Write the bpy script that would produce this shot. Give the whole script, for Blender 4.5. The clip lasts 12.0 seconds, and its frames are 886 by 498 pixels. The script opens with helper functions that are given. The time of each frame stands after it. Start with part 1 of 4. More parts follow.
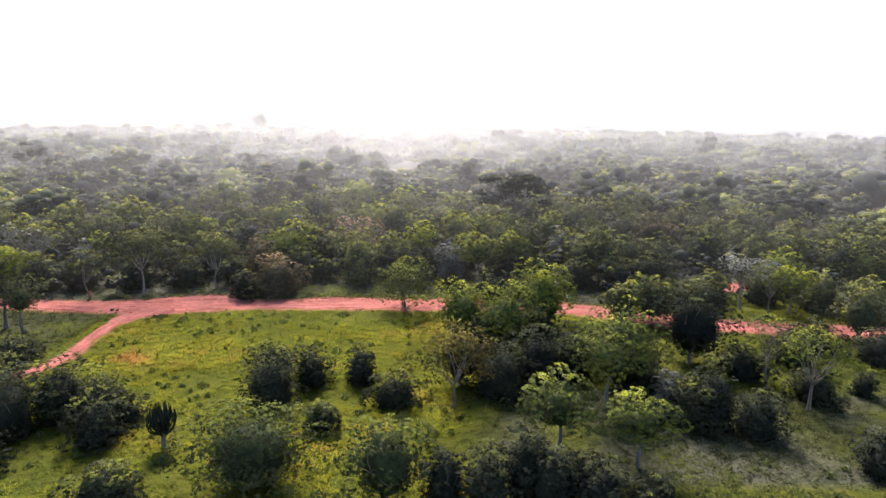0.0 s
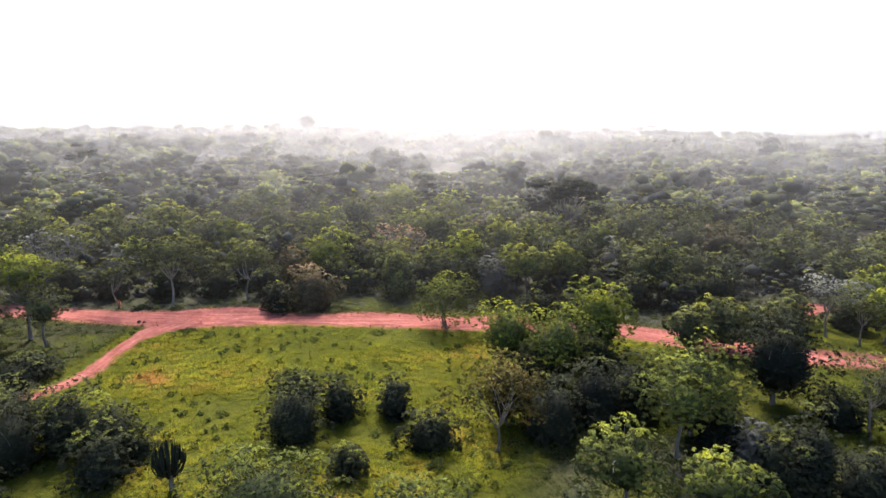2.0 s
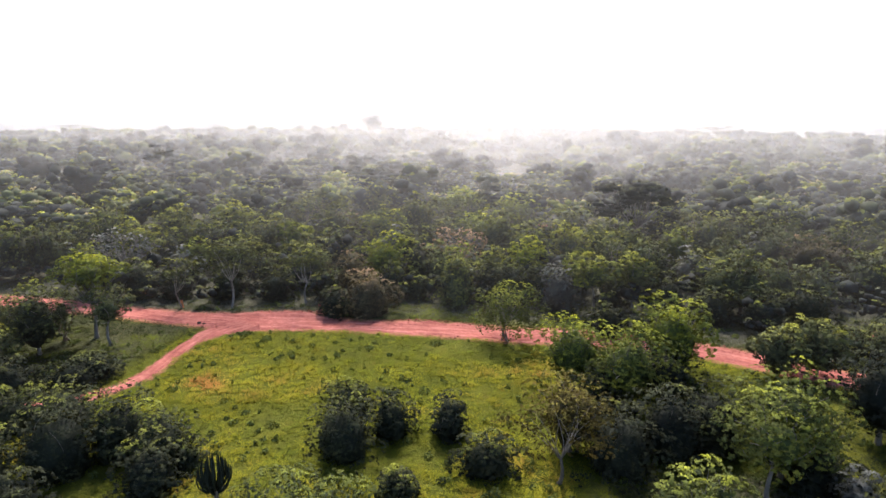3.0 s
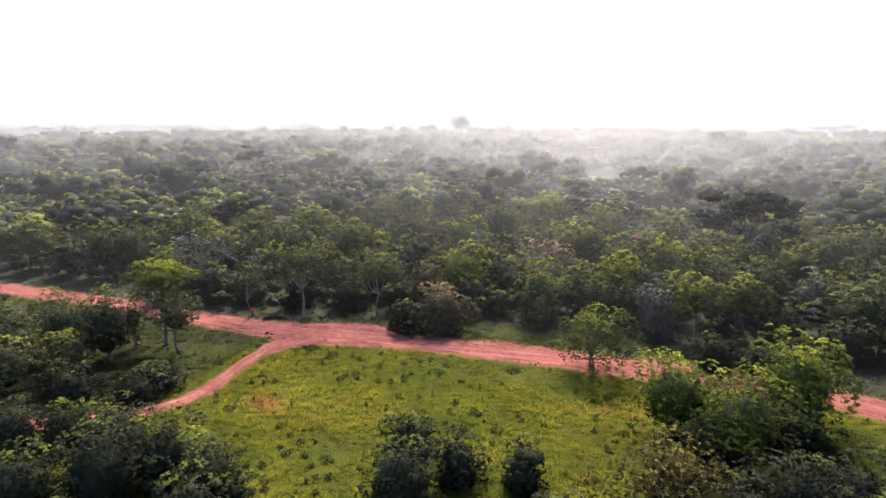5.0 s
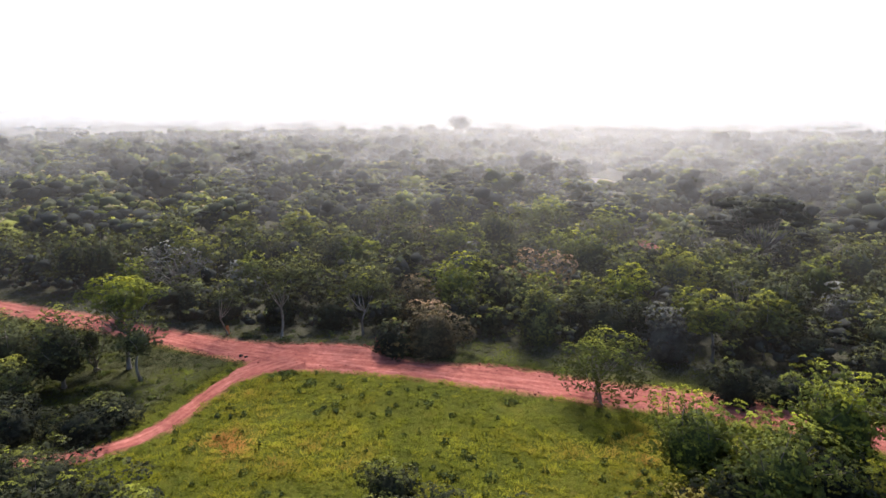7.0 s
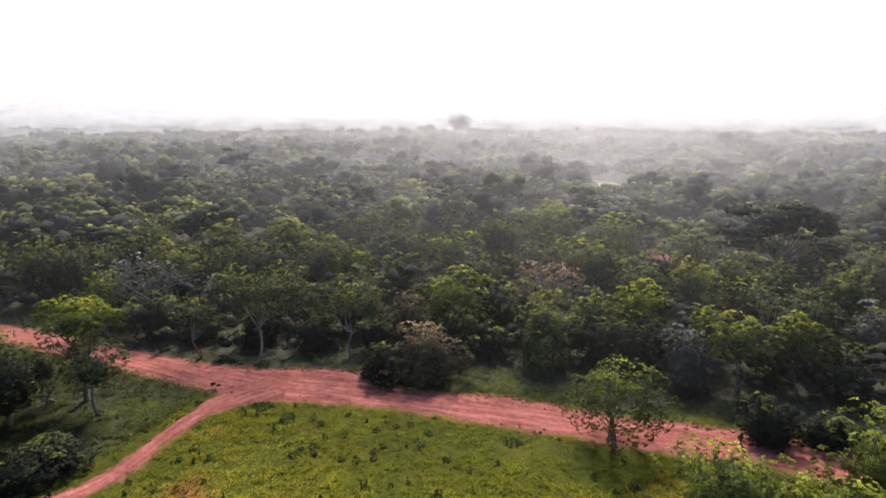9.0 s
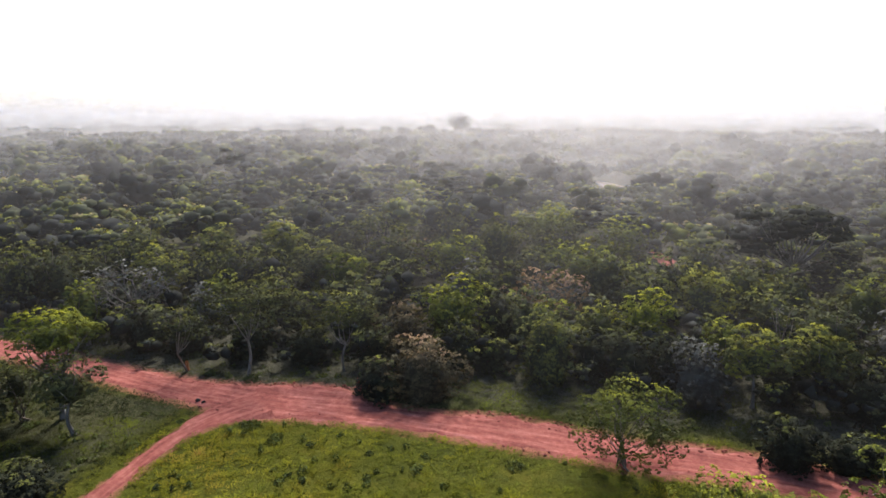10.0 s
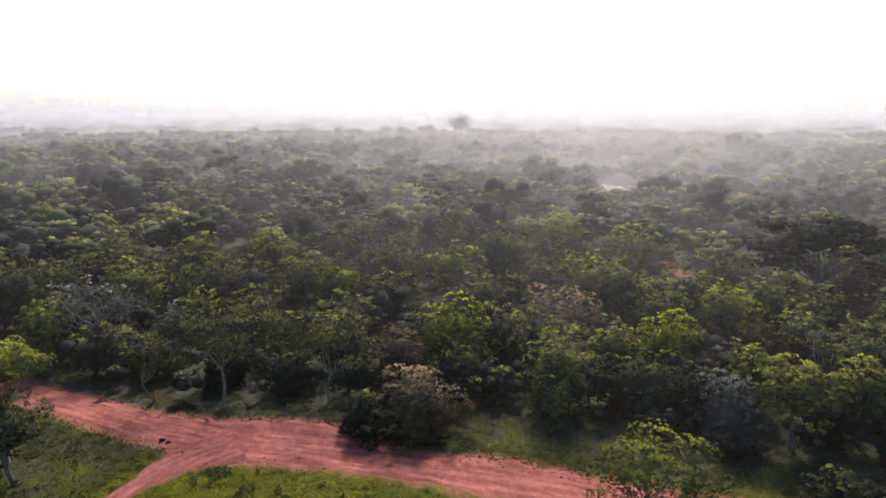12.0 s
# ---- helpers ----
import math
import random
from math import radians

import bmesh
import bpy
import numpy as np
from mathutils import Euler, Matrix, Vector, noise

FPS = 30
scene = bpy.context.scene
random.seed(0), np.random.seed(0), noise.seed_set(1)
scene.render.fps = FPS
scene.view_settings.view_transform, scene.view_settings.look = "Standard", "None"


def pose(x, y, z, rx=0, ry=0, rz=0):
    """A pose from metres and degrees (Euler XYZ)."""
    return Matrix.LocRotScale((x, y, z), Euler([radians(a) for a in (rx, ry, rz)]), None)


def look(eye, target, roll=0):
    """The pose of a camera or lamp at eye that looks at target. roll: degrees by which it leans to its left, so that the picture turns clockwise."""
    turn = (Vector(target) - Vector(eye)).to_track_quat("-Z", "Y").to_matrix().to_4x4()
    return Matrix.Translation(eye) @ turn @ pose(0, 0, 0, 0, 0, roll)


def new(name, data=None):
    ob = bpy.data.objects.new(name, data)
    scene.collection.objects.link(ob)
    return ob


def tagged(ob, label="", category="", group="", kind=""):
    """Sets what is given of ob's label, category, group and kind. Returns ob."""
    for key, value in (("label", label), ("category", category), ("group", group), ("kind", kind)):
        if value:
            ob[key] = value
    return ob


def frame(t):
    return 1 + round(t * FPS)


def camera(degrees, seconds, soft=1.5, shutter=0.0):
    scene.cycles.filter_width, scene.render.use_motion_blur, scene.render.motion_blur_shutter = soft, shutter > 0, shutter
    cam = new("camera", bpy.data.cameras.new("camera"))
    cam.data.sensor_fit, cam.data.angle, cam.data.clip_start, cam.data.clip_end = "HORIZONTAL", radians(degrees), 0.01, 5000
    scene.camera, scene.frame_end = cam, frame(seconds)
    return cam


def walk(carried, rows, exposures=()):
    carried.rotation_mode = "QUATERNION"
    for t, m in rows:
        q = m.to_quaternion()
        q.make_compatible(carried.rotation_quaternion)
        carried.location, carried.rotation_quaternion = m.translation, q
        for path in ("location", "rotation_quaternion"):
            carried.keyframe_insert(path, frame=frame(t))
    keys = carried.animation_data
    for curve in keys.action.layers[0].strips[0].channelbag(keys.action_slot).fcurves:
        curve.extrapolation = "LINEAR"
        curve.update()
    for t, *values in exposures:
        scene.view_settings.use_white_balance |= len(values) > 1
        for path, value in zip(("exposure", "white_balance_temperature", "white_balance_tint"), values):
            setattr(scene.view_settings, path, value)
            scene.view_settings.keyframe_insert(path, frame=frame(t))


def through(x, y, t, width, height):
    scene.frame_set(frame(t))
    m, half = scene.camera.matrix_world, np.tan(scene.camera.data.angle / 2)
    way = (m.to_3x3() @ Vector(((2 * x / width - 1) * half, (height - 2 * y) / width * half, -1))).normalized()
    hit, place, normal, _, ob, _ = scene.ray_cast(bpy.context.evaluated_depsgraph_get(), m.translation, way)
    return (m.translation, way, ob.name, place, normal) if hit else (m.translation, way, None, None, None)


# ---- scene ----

# ------------------------------------------------------------------ camera
cam = camera(73.75, 12.0, soft=1.6)
PITCH = -13.29
ROWS = [
    (0.0, 0.00, 0.00, 30.00, 0.00), (0.5, -0.03, 1.92, 30.03, -0.02), (1.0, -0.07, 3.84, 30.05, -0.05),
    (1.5, -0.12, 5.77, 30.08, 0.81), (2.0, -0.18, 7.70, 30.10, 4.36), (2.5, -0.29, 9.62, 30.13, 7.41),
    (3.0, -0.43, 11.53, 30.16, 10.55), (3.5, -0.62, 13.42, 30.18, 13.37), (4.0, -0.83, 15.30, 30.21, 16.05),
    (4.5, -1.06, 17.18, 30.24, 18.25), (5.0, -1.32, 19.05, 30.26, 19.05), (5.5, -1.59, 20.92, 30.29, 19.09),
    (6.0, -1.89, 22.79, 30.31, 19.09), (6.5, -2.25, 24.64, 30.34, 19.08), (7.0, -2.67, 26.49, 30.36, 19.07),
    (9.0, -4.57, 33.87, 30.47, 19.05), (9.5, -5.07, 35.71, 30.49, 19.07), (10.0, -5.60, 37.54, 30.52, 19.08),
    (10.5, -6.14, 39.37, 30.55, 19.08), (11.0, -6.69, 41.21, 30.57, 19.07), (11.5, -7.25, 43.05, 30.60, 19.06),
    (12.0, -7.81, 44.89, 30.62, 19.08),
]


def look_level(x, y, z, yaw):
    """The camera's pose; it leans a little to its left at first and levels out as it turns."""
    return pose(x, y, z, 90 + PITCH, 0, yaw) @ pose(0, 0, 0, 0, 0, 0.75 - 0.0414 * yaw)


walk(cam, [(t, look_level(x, y, z, yaw)) for t, x, y, z, yaw in ROWS],
     exposures=[(0.0, 1.58, 6200.0, 14.0), (3.5, 1.44, 6200.0, 14.0), (7.0, 1.10, 6200.0, 14.0), (12.0, 0.74, 6200.0, 14.0)])

# ------------------------------------------------------------------ light
SUN_ELEVATION, SUN_AZIMUTH = 49.0, -12.0       # azimuth from +y towards +x
world = bpy.data.worlds.new("hazy_morning_sky")
scene.world = world
world.use_nodes = True
wn, wl = world.node_tree.nodes, world.node_tree.links
sky = wn.new("ShaderNodeTexSky")
sky.sky_type = "NISHITA"
sky.sun_disc = False
sky.sun_elevation, sky.sun_rotation = radians(SUN_ELEVATION), radians(SUN_AZIMUTH)
sky.air_density, sky.dust_density, sky.ozone_density = 1.0, 1.2, 1.2
wl.new(sky.outputs["Color"], wn["Background"].inputs["Color"])
wn["Background"].inputs["Strength"].default_value = 0.14
scene.cycles.transparent_max_bounces = 24       # sight goes on through all the sheets of mist

sun_data = bpy.data.lights.new("sun", "SUN")
sun_data.energy, sun_data.angle, sun_data.color = 5.0, radians(12.0), (1.0, 0.94, 0.85)
sun = new("sun", sun_data)
sun_way = Vector((math.sin(radians(SUN_AZIMUTH)) * math.cos(radians(SUN_ELEVATION)),
                  math.cos(radians(SUN_AZIMUTH)) * math.cos(radians(SUN_ELEVATION)), math.sin(radians(SUN_ELEVATION))))
sun.matrix_world = look(sun_way * 300, (0, 0, 0))


# ------------------------------------------------------------------ materials
def nodes_of(name):
    m = bpy.data.materials.new(name)
    m.use_nodes = True
    return m, m.node_tree.nodes, m.node_tree.links


def ramp(nodes, links, factor, stops):
    r = nodes.new("ShaderNodeValToRGB")
    el = r.color_ramp.elements
    while len(el) < len(stops):
        el.new(0.5)
    for e, (at, c) in zip(el, stops):
        e.position, e.color = at, (*c, 1)
    links.new(factor, r.inputs["Fac"])
    return r.outputs["Color"]


def noise_of(nodes, links, scale, detail=4.0, rough=0.6, stretch=None, coord="Object"):
    tc = nodes.new("ShaderNodeTexCoord")
    out = tc.outputs[coord]
    if stretch:
        mp = nodes.new("ShaderNodeMapping")
        mp.inputs["Scale"].default_value = stretch
        links.new(out, mp.inputs["Vector"])
        out = mp.outputs["Vector"]
    n = nodes.new("ShaderNodeTexNoise")
    n.inputs["Scale"].default_value, n.inputs["Detail"].default_value, n.inputs["Roughness"].default_value = scale, detail, rough
    links.new(out, n.inputs["Vector"])
    return n.outputs["Fac"]


def mix(nodes, links, a, b, factor, mode="MIX"):
    x = nodes.new("ShaderNodeMix")
    x.data_type, x.blend_type = "RGBA", mode
    for socket, v in ((x.inputs[0], factor), (x.inputs[6], a), (x.inputs[7], b)):
        if isinstance(v, (int, float)):
            socket.default_value = v
        elif isinstance(v, tuple):
            socket.default_value = (*v, 1)
        else:
            links.new(v, socket)
    return x.outputs[2]


def leaf_material(name, stops, through=0.2, gloss=0.03, patch=0.35):
    """Leaves: colour by the tint of the plant, a little by the place in the crown; light comes through them."""
    m, n, l = nodes_of(name)
    at = n.new("ShaderNodeAttribute")
    at.attribute_name = "tint"
    col = ramp(n, l, at.outputs["Fac"], stops)
    grain = ramp(n, l, noise_of(n, l, patch, 3.0), [(0.3, (0.62, 0.62, 0.62)), (0.7, (1.25, 1.25, 1.15))])
    col = mix(n, l, col, grain, 1.0, "MULTIPLY")
    b = n["Principled BSDF"]
    b.inputs["Roughness"].default_value = 0.8
    b.inputs["Specular IOR Level"].default_value = gloss
    l.new(col, b.inputs["Base Color"])
    t = n.new("ShaderNodeBsdfTranslucent")
    l.new(mix(n, l, col, (1.25, 1.15, 0.55), 1.0, "MULTIPLY"), t.inputs["Color"])
    mx = n.new("ShaderNodeMixShader")
    mx.inputs[0].default_value = through
    l.new(b.outputs[0], mx.inputs[1])
    l.new(t.outputs[0], mx.inputs[2])
    l.new(mx.outputs[0], n["Material Output"].inputs["Surface"])
    return m


# Tree leaves: low stops are shaded grey-green, high stops the sunlit yellow.
LEAF = {
    "bright": leaf_material("fresh_leaves", [(0.0, (0.038, 0.046, 0.026)), (0.5, (0.130, 0.145, 0.030)), (1.0, (0.34, 0.345, 0.026))], 0.24),
    "olive": leaf_material("olive_leaves", [(0.0, (0.034, 0.038, 0.028)), (0.5, (0.090, 0.096, 0.041)), (1.0, (0.26, 0.26, 0.032))], 0.22),
    "dark": leaf_material("dark_leaves", [(0.0, (0.019, 0.021, 0.018)), (0.5, (0.045, 0.049, 0.027)), (1.0, (0.19, 0.20, 0.030))], 0.18),
    "grey": leaf_material("grey_leaves", [(0.0, (0.060, 0.061, 0.057)), (0.5, (0.125, 0.126, 0.116)), (1.0, (0.24, 0.235, 0.22))], 0.18),
    "brown": leaf_material("rusty_leaves", [(0.0, (0.044, 0.040, 0.030)), (0.5, (0.115, 0.092, 0.052)), (1.0, (0.34, 0.22, 0.14))], 0.22),
    "bronze": leaf_material("bronze_leaves", [(0.0, (0.030, 0.024, 0.015)), (0.5, (0.085, 0.068, 0.024)), (1.0, (0.19, 0.165, 0.034))], 0.22),
    "mixed": leaf_material("woodland_leaves", [(0.0, (0.032, 0.034, 0.031)), (0.35, (0.084, 0.090, 0.046)), (0.62, (0.165, 0.170, 0.042)),
                                               (0.85, (0.27, 0.285, 0.044)), (1.0, (0.27, 0.215, 0.12))], 0.22, 0.03, 0.12),
    "grass": leaf_material("grass_blades", [(0.0, (0.024, 0.027, 0.014)), (0.4, (0.072, 0.083, 0.011)), (0.62, (0.135, 0.130, 0.012)), (0.8, (0.165, 0.128, 0.020)), (1.0, (0.19, 0.085, 0.026))], 0.25, 0.0, 0.12),
    "weed": leaf_material("weed_leaves", [(0.0, (0.040, 0.050, 0.026)), (0.5, (0.080, 0.096, 0.032)), (1.0, (0.14, 0.15, 0.034))], 0.22, 0.0),
}


def bark_material(name, low, high):
    m, n, l = nodes_of(name)
    col = ramp(n, l, noise_of(n, l, 3.0, 5.0, 0.65, (1, 1, 0.25)), [(0.3, low), (0.7, high)])
    b = n["Principled BSDF"]
    l.new(col, b.inputs["Base Color"])
    b.inputs["Roughness"].default_value = 0.9
    b.inputs["Specular IOR Level"].default_value = 0.1
    bump = n.new("ShaderNodeBump")
    bump.inputs["Strength"].default_value, bump.inputs["Distance"].default_value = 0.5, 0.05
    l.new(noise_of(n, l, 9.0, 4.0, 0.6, (1, 1, 0.2)), bump.inputs["Height"])
    l.new(bump.outputs[0], b.inputs["Normal"])
    return m


BARK = bark_material("grey_brown_bark", (0.07, 0.055, 0.042), (0.20, 0.165, 0.13))
PALE_BARK = bark_material("pale_bark", (0.075, 0.066, 0.056), (0.18, 0.158, 0.135))
SCAR = bark_material("orange_bare_wood", (0.22, 0.075, 0.03), (0.42, 0.16, 0.06))
EUPHORBIA_SKIN = bark_material("grey_green_succulent_skin", (0.010, 0.012, 0.009), (0.030, 0.033, 0.020))


def ground_material():
    """Rough grassland: dry, green and bare patches of several sizes."""
    m, n, l = nodes_of("rough_grassland")
    broad = noise_of(n, l, 0.05, 4.0, 0.6)
    mid = noise_of(n, l, 0.35, 5.0, 0.65)
    fine = noise_of(n, l, 3.4, 6.0, 0.75)
    a = ramp(n, l, mid, [(0.30, (0.036, 0.040, 0.012)), (0.48, (0.060, 0.064, 0.011)), (0.62, (0.085, 0.080, 0.013)), (0.75, (0.10, 0.072, 0.022))])
    b = ramp(n, l, fine, [(0.30, (0.032, 0.036, 0.011)), (0.5, (0.058, 0.062, 0.012)), (0.68, (0.092, 0.086, 0.017))])
    c = mix(n, l, a, b, 0.5)
    d = ramp(n, l, broad, [(0.36, (0.75, 0.80, 0.8)), (0.62, (1.15, 1.1, 0.95))])
    c = mix(n, l, c, d, 1.0, "MULTIPLY")
    at = n.new("ShaderNodeAttribute")
    at.attribute_name = "tint"
    # Litter colour, dark enough to stand for tree shade where the tint is high.
    shaded_litter = ramp(n, l, fine, [(0.3, (0.030, 0.030, 0.022)), (0.5, (0.054, 0.052, 0.036)), (0.7, (0.085, 0.080, 0.056))])
    c = mix(n, l, c, shaded_litter, at.outputs["Fac"])
    dust = n.new("ShaderNodeAttribute")
    dust.attribute_name = "dust"
    blown, cut = n.new("ShaderNodeMath"), n.new("ShaderNodeMapRange")
    blown.operation = "ADD"
    l.new(dust.outputs["Fac"], blown.inputs[0])
    l.new(noise_of(n, l, 1.1, 5.0, 0.7), blown.inputs[1])
    cut.inputs["From Min"].default_value, cut.inputs["From Max"].default_value = 0.85, 1.25
    cut.inputs["To Min"].default_value, cut.inputs["To Max"].default_value = 0.0, 0.85
    l.new(blown.outputs[0], cut.inputs["Value"])
    c = mix(n, l, c, (0.27, 0.10, 0.070), cut.outputs[0])
    p = n["Principled BSDF"]
    l.new(c, p.inputs["Base Color"])
    p.inputs["Roughness"].default_value = 0.95
    p.inputs["Specular IOR Level"].default_value = 0.0
    bump = n.new("ShaderNodeBump")
    bump.inputs["Strength"].default_value, bump.inputs["Distance"].default_value = 0.9, 0.25
    l.new(fine, bump.inputs["Height"])
    l.new(bump.outputs[0], p.inputs["Normal"])
    return m


def dirt_material(name, dark, mid_c, light):
    """Trodden earth with long wheel streaks, stains and loose grit; tint holds the offset from the middle of the way."""
    m, n, l = nodes_of(name)
    at, tc, sep, add, join = (n.new(k) for k in ("ShaderNodeAttribute", "ShaderNodeTexCoord", "ShaderNodeSeparateXYZ", "ShaderNodeMath", "ShaderNodeCombineXYZ"))
    at.attribute_name = "tint"
    l.new(tc.outputs["Object"], sep.inputs[0])
    l.new(sep.outputs["X"], add.inputs[0])
    l.new(sep.outputs["Y"], add.inputs[1])
    shrink = n.new("ShaderNodeMath")
    shrink.operation = "MULTIPLY"
    shrink.inputs[1].default_value = 0.10
    l.new(add.outputs[0], shrink.inputs[0])
    l.new(shrink.outputs[0], join.inputs[0])
    l.new(at.outputs["Fac"], join.inputs[1])
    streaks = n.new("ShaderNodeTexNoise")
    streaks.inputs["Scale"].default_value, streaks.inputs["Detail"].default_value, streaks.inputs["Roughness"].default_value = 1.7, 4.0, 0.6
    l.new(join.outputs[0], streaks.inputs["Vector"])
    s = ramp(n, l, streaks.outputs["Fac"], [(0.34, dark), (0.5, mid_c), (0.66, light)])
    g = ramp(n, l, noise_of(n, l, 1.7, 6.0, 0.72), [(0.3, dark), (0.5, mid_c), (0.7, light)])
    c = mix(n, l, s, g, 0.5)
    big = ramp(n, l, noise_of(n, l, 0.16, 3.0), [(0.35, (0.82, 0.80, 0.80)), (0.65, (1.12, 1.1, 1.1))])
    c = mix(n, l, c, big, 1.0, "MULTIPLY")
    p = n["Principled BSDF"]
    l.new(c, p.inputs["Base Color"])
    p.inputs["Roughness"].default_value = 0.92
    p.inputs["Specular IOR Level"].default_value = 0.03
    bump = n.new("ShaderNodeBump")
    bump.inputs["Strength"].default_value, bump.inputs["Distance"].default_value = 0.7, 0.12
    l.new(noise_of(n, l, 3.0, 6.0, 0.7), bump.inputs["Height"])
    l.new(bump.outputs[0], p.inputs["Normal"])
    return m


GROUND = ground_material()
RED_EARTH = dirt_material("red_laterite_earth", (0.105, 0.032, 0.026), (0.21, 0.067, 0.051), (0.34, 0.145, 0.115))
PALE_SAND = dirt_material("pale_sand", (0.20, 0.165, 0.14), (0.30, 0.25, 0.215), (0.40, 0.34, 0.30))


def mist_material(density, colour, low=6.0, high=46.0):
    """A thin sheet of mist: mostly clear, scattering daylight, thinner with height and in wisps."""
    m, n, l = nodes_of("mist")
    n.remove(n["Principled BSDF"])
    d, t, clear = n.new("ShaderNodeBsdfDiffuse"), n.new("ShaderNodeBsdfTranslucent"), n.new("ShaderNodeBsdfTransparent")
    d.inputs["Color"].default_value = t.inputs["Color"].default_value = (*colour, 1)
    both, out = n.new("ShaderNodeMixShader"), n.new("ShaderNodeMixShader")
    both.inputs[0].default_value = 0.6
    l.new(d.outputs[0], both.inputs[1])
    l.new(t.outputs[0], both.inputs[2])
    tc, sep = n.new("ShaderNodeTexCoord"), n.new("ShaderNodeSeparateXYZ")
    l.new(tc.outputs["Object"], sep.inputs[0])
    fade = n.new("ShaderNodeMapRange")
    fade.inputs["From Min"].default_value, fade.inputs["From Max"].default_value = low, high
    fade.inputs["To Min"].default_value, fade.inputs["To Max"].default_value = density, 0.0
    l.new(sep.outputs["Z"], fade.inputs["Value"])
    w = n.new("ShaderNodeMapRange")
    w.inputs["From Min"].default_value, w.inputs["From Max"].default_value = 0.3, 0.7
    w.inputs["To Min"].default_value, w.inputs["To Max"].default_value = 0.65, 1.35
    l.new(noise_of(n, l, 0.02, 3.0, 0.55, (1, 1, 2.5)), w.inputs["Value"])
    # tint thickens the sheet where the sun's glow is imitated
    bank, gather = n.new("ShaderNodeAttribute"), n.new("ShaderNodeMath")
    bank.attribute_name, gather.operation = "tint", "MULTIPLY"
    l.new(w.outputs[0], gather.inputs[0])
    l.new(bank.outputs["Fac"], gather.inputs[1])
    mul = n.new("ShaderNodeMath")
    mul.operation, mul.use_clamp = "MULTIPLY", True
    l.new(fade.outputs[0], mul.inputs[0])
    l.new(gather.outputs[0], mul.inputs[1])
    l.new(mul.outputs[0], out.inputs[0])
    l.new(clear.outputs[0], out.inputs[1])
    l.new(both.outputs[0], out.inputs[2])
    l.new(out.outputs[0], n["Material Output"].inputs["Surface"])
    return m


# ------------------------------------------------------------------ mesh helpers
class Build:
    """Collects vertices, faces, and for each vertex a tint and, for foliage, a soft normal; becomes one mesh."""

    def __init__(self):
        self.v, self.t, self.w, self.f3, self.f4, self.s3, self.s4, self.n = [], [], [], [], [], [], [], 0

    def add(self, verts, faces, tint, smooth=False, normals=None):
        verts = np.asarray(verts, np.float32)
        faces = np.asarray(faces, np.int32)
        self.v.append(verts)
        self.t.append(np.broadcast_to(np.asarray(tint, np.float32), (len(verts),)))
        self.w.append(np.zeros_like(verts) if normals is None else np.asarray(normals, np.float32))
        (self.f3 if faces.shape[1] == 3 else self.f4).append(faces + self.n)
        (self.s3 if faces.shape[1] == 3 else self.s4).append(np.full(len(faces), smooth or normals is not None))
        self.n += len(verts)

    def arrays(self):
        cat = lambda a, shape: np.concatenate(a) if a else np.zeros(shape, np.int32)
        return (np.concatenate(self.v), np.concatenate(self.t), np.concatenate(self.w), cat(self.f3, (0, 3)), cat(self.f4, (0, 4)),
                cat(self.s3, (0,)).astype(bool), cat(self.s4, (0,)).astype(bool))

    def mesh(self, name, *materials):
        return mesh_of(name, *self.arrays(), materials)


def mesh_of(name, v, tint, soft, f3, f4, s3, s4, materials):
    me = bpy.data.meshes.new(name)
    me.vertices.add(len(v))
    me.vertices.foreach_set("co", v.astype(np.float32).ravel())
    me.loops.add(f3.size + f4.size)
    me.loops.foreach_set("vertex_index", np.concatenate([f3.ravel(), f4.ravel()]).astype(np.int32))
    me.polygons.add(len(f3) + len(f4))
    me.polygons.foreach_set("loop_start", np.concatenate([np.arange(len(f3)) * 3, f3.size + np.arange(len(f4)) * 4]).astype(np.int32))
    me.polygons.foreach_set("use_smooth", np.concatenate([s3, s4]))
    a = me.attributes.new("tint", "FLOAT", "POINT")
    a.data.foreach_set("value", tint.astype(np.float32))
    for m in materials:
        me.materials.append(m)
    me.update(calc_edges=True)
    if np.abs(soft).max() > 0:
        me.normals_split_custom_set_from_vertices(soft)
    return me


def unit(a):
    return a / np.maximum(np.linalg.norm(a, axis=-1, keepdims=True), 1e-9)


def directions(rng, n, low=-1.0):
    z = rng.uniform(low, 1.0, n)
    a = rng.uniform(0, 2 * np.pi, n)
    r = np.sqrt(1 - z * z)
    return np.stack([r * np.cos(a), r * np.sin(a), z], 1)


def leaves(rng, where, facing, size, tint, slim=0.38):
    """Kite-shaped sprays of leaves, folded along the middle."""
    n = len(where)
    s = size * rng.uniform(0.6, 1.35, n)[:, None]
    t = unit(np.cross(facing, unit(rng.normal(size=(n, 3)))))
    b = np.cross(facing, t)
    v = np.stack([where - t * s * 0.5, where - b * s * slim + facing * s * 0.1, where + t * s * 0.6 - facing * s * 0.12, where + b * s * slim + facing * s * 0.1], 1)
    f = np.arange(n * 4).reshape(n, 4)
    return v.reshape(-1, 3), f, np.repeat(tint, 4)


def ico():
    bm = bmesh.new()
    bmesh.ops.create_icosphere(bm, subdivisions=1, radius=1)
    v, f = np.array([x.co[:] for x in bm.verts]), np.array([[x.index for x in p.verts] for p in bm.faces])
    bm.free()
    bm = bmesh.new()
    bmesh.ops.create_icosphere(bm, subdivisions=2, radius=1)
    v2, f2 = np.array([x.co[:] for x in bm.verts]), np.array([[x.index for x in p.verts] for p in bm.faces])
    bm.free()
    return (v, f), (v2, f2)


ICO1, ICO2 = ico()


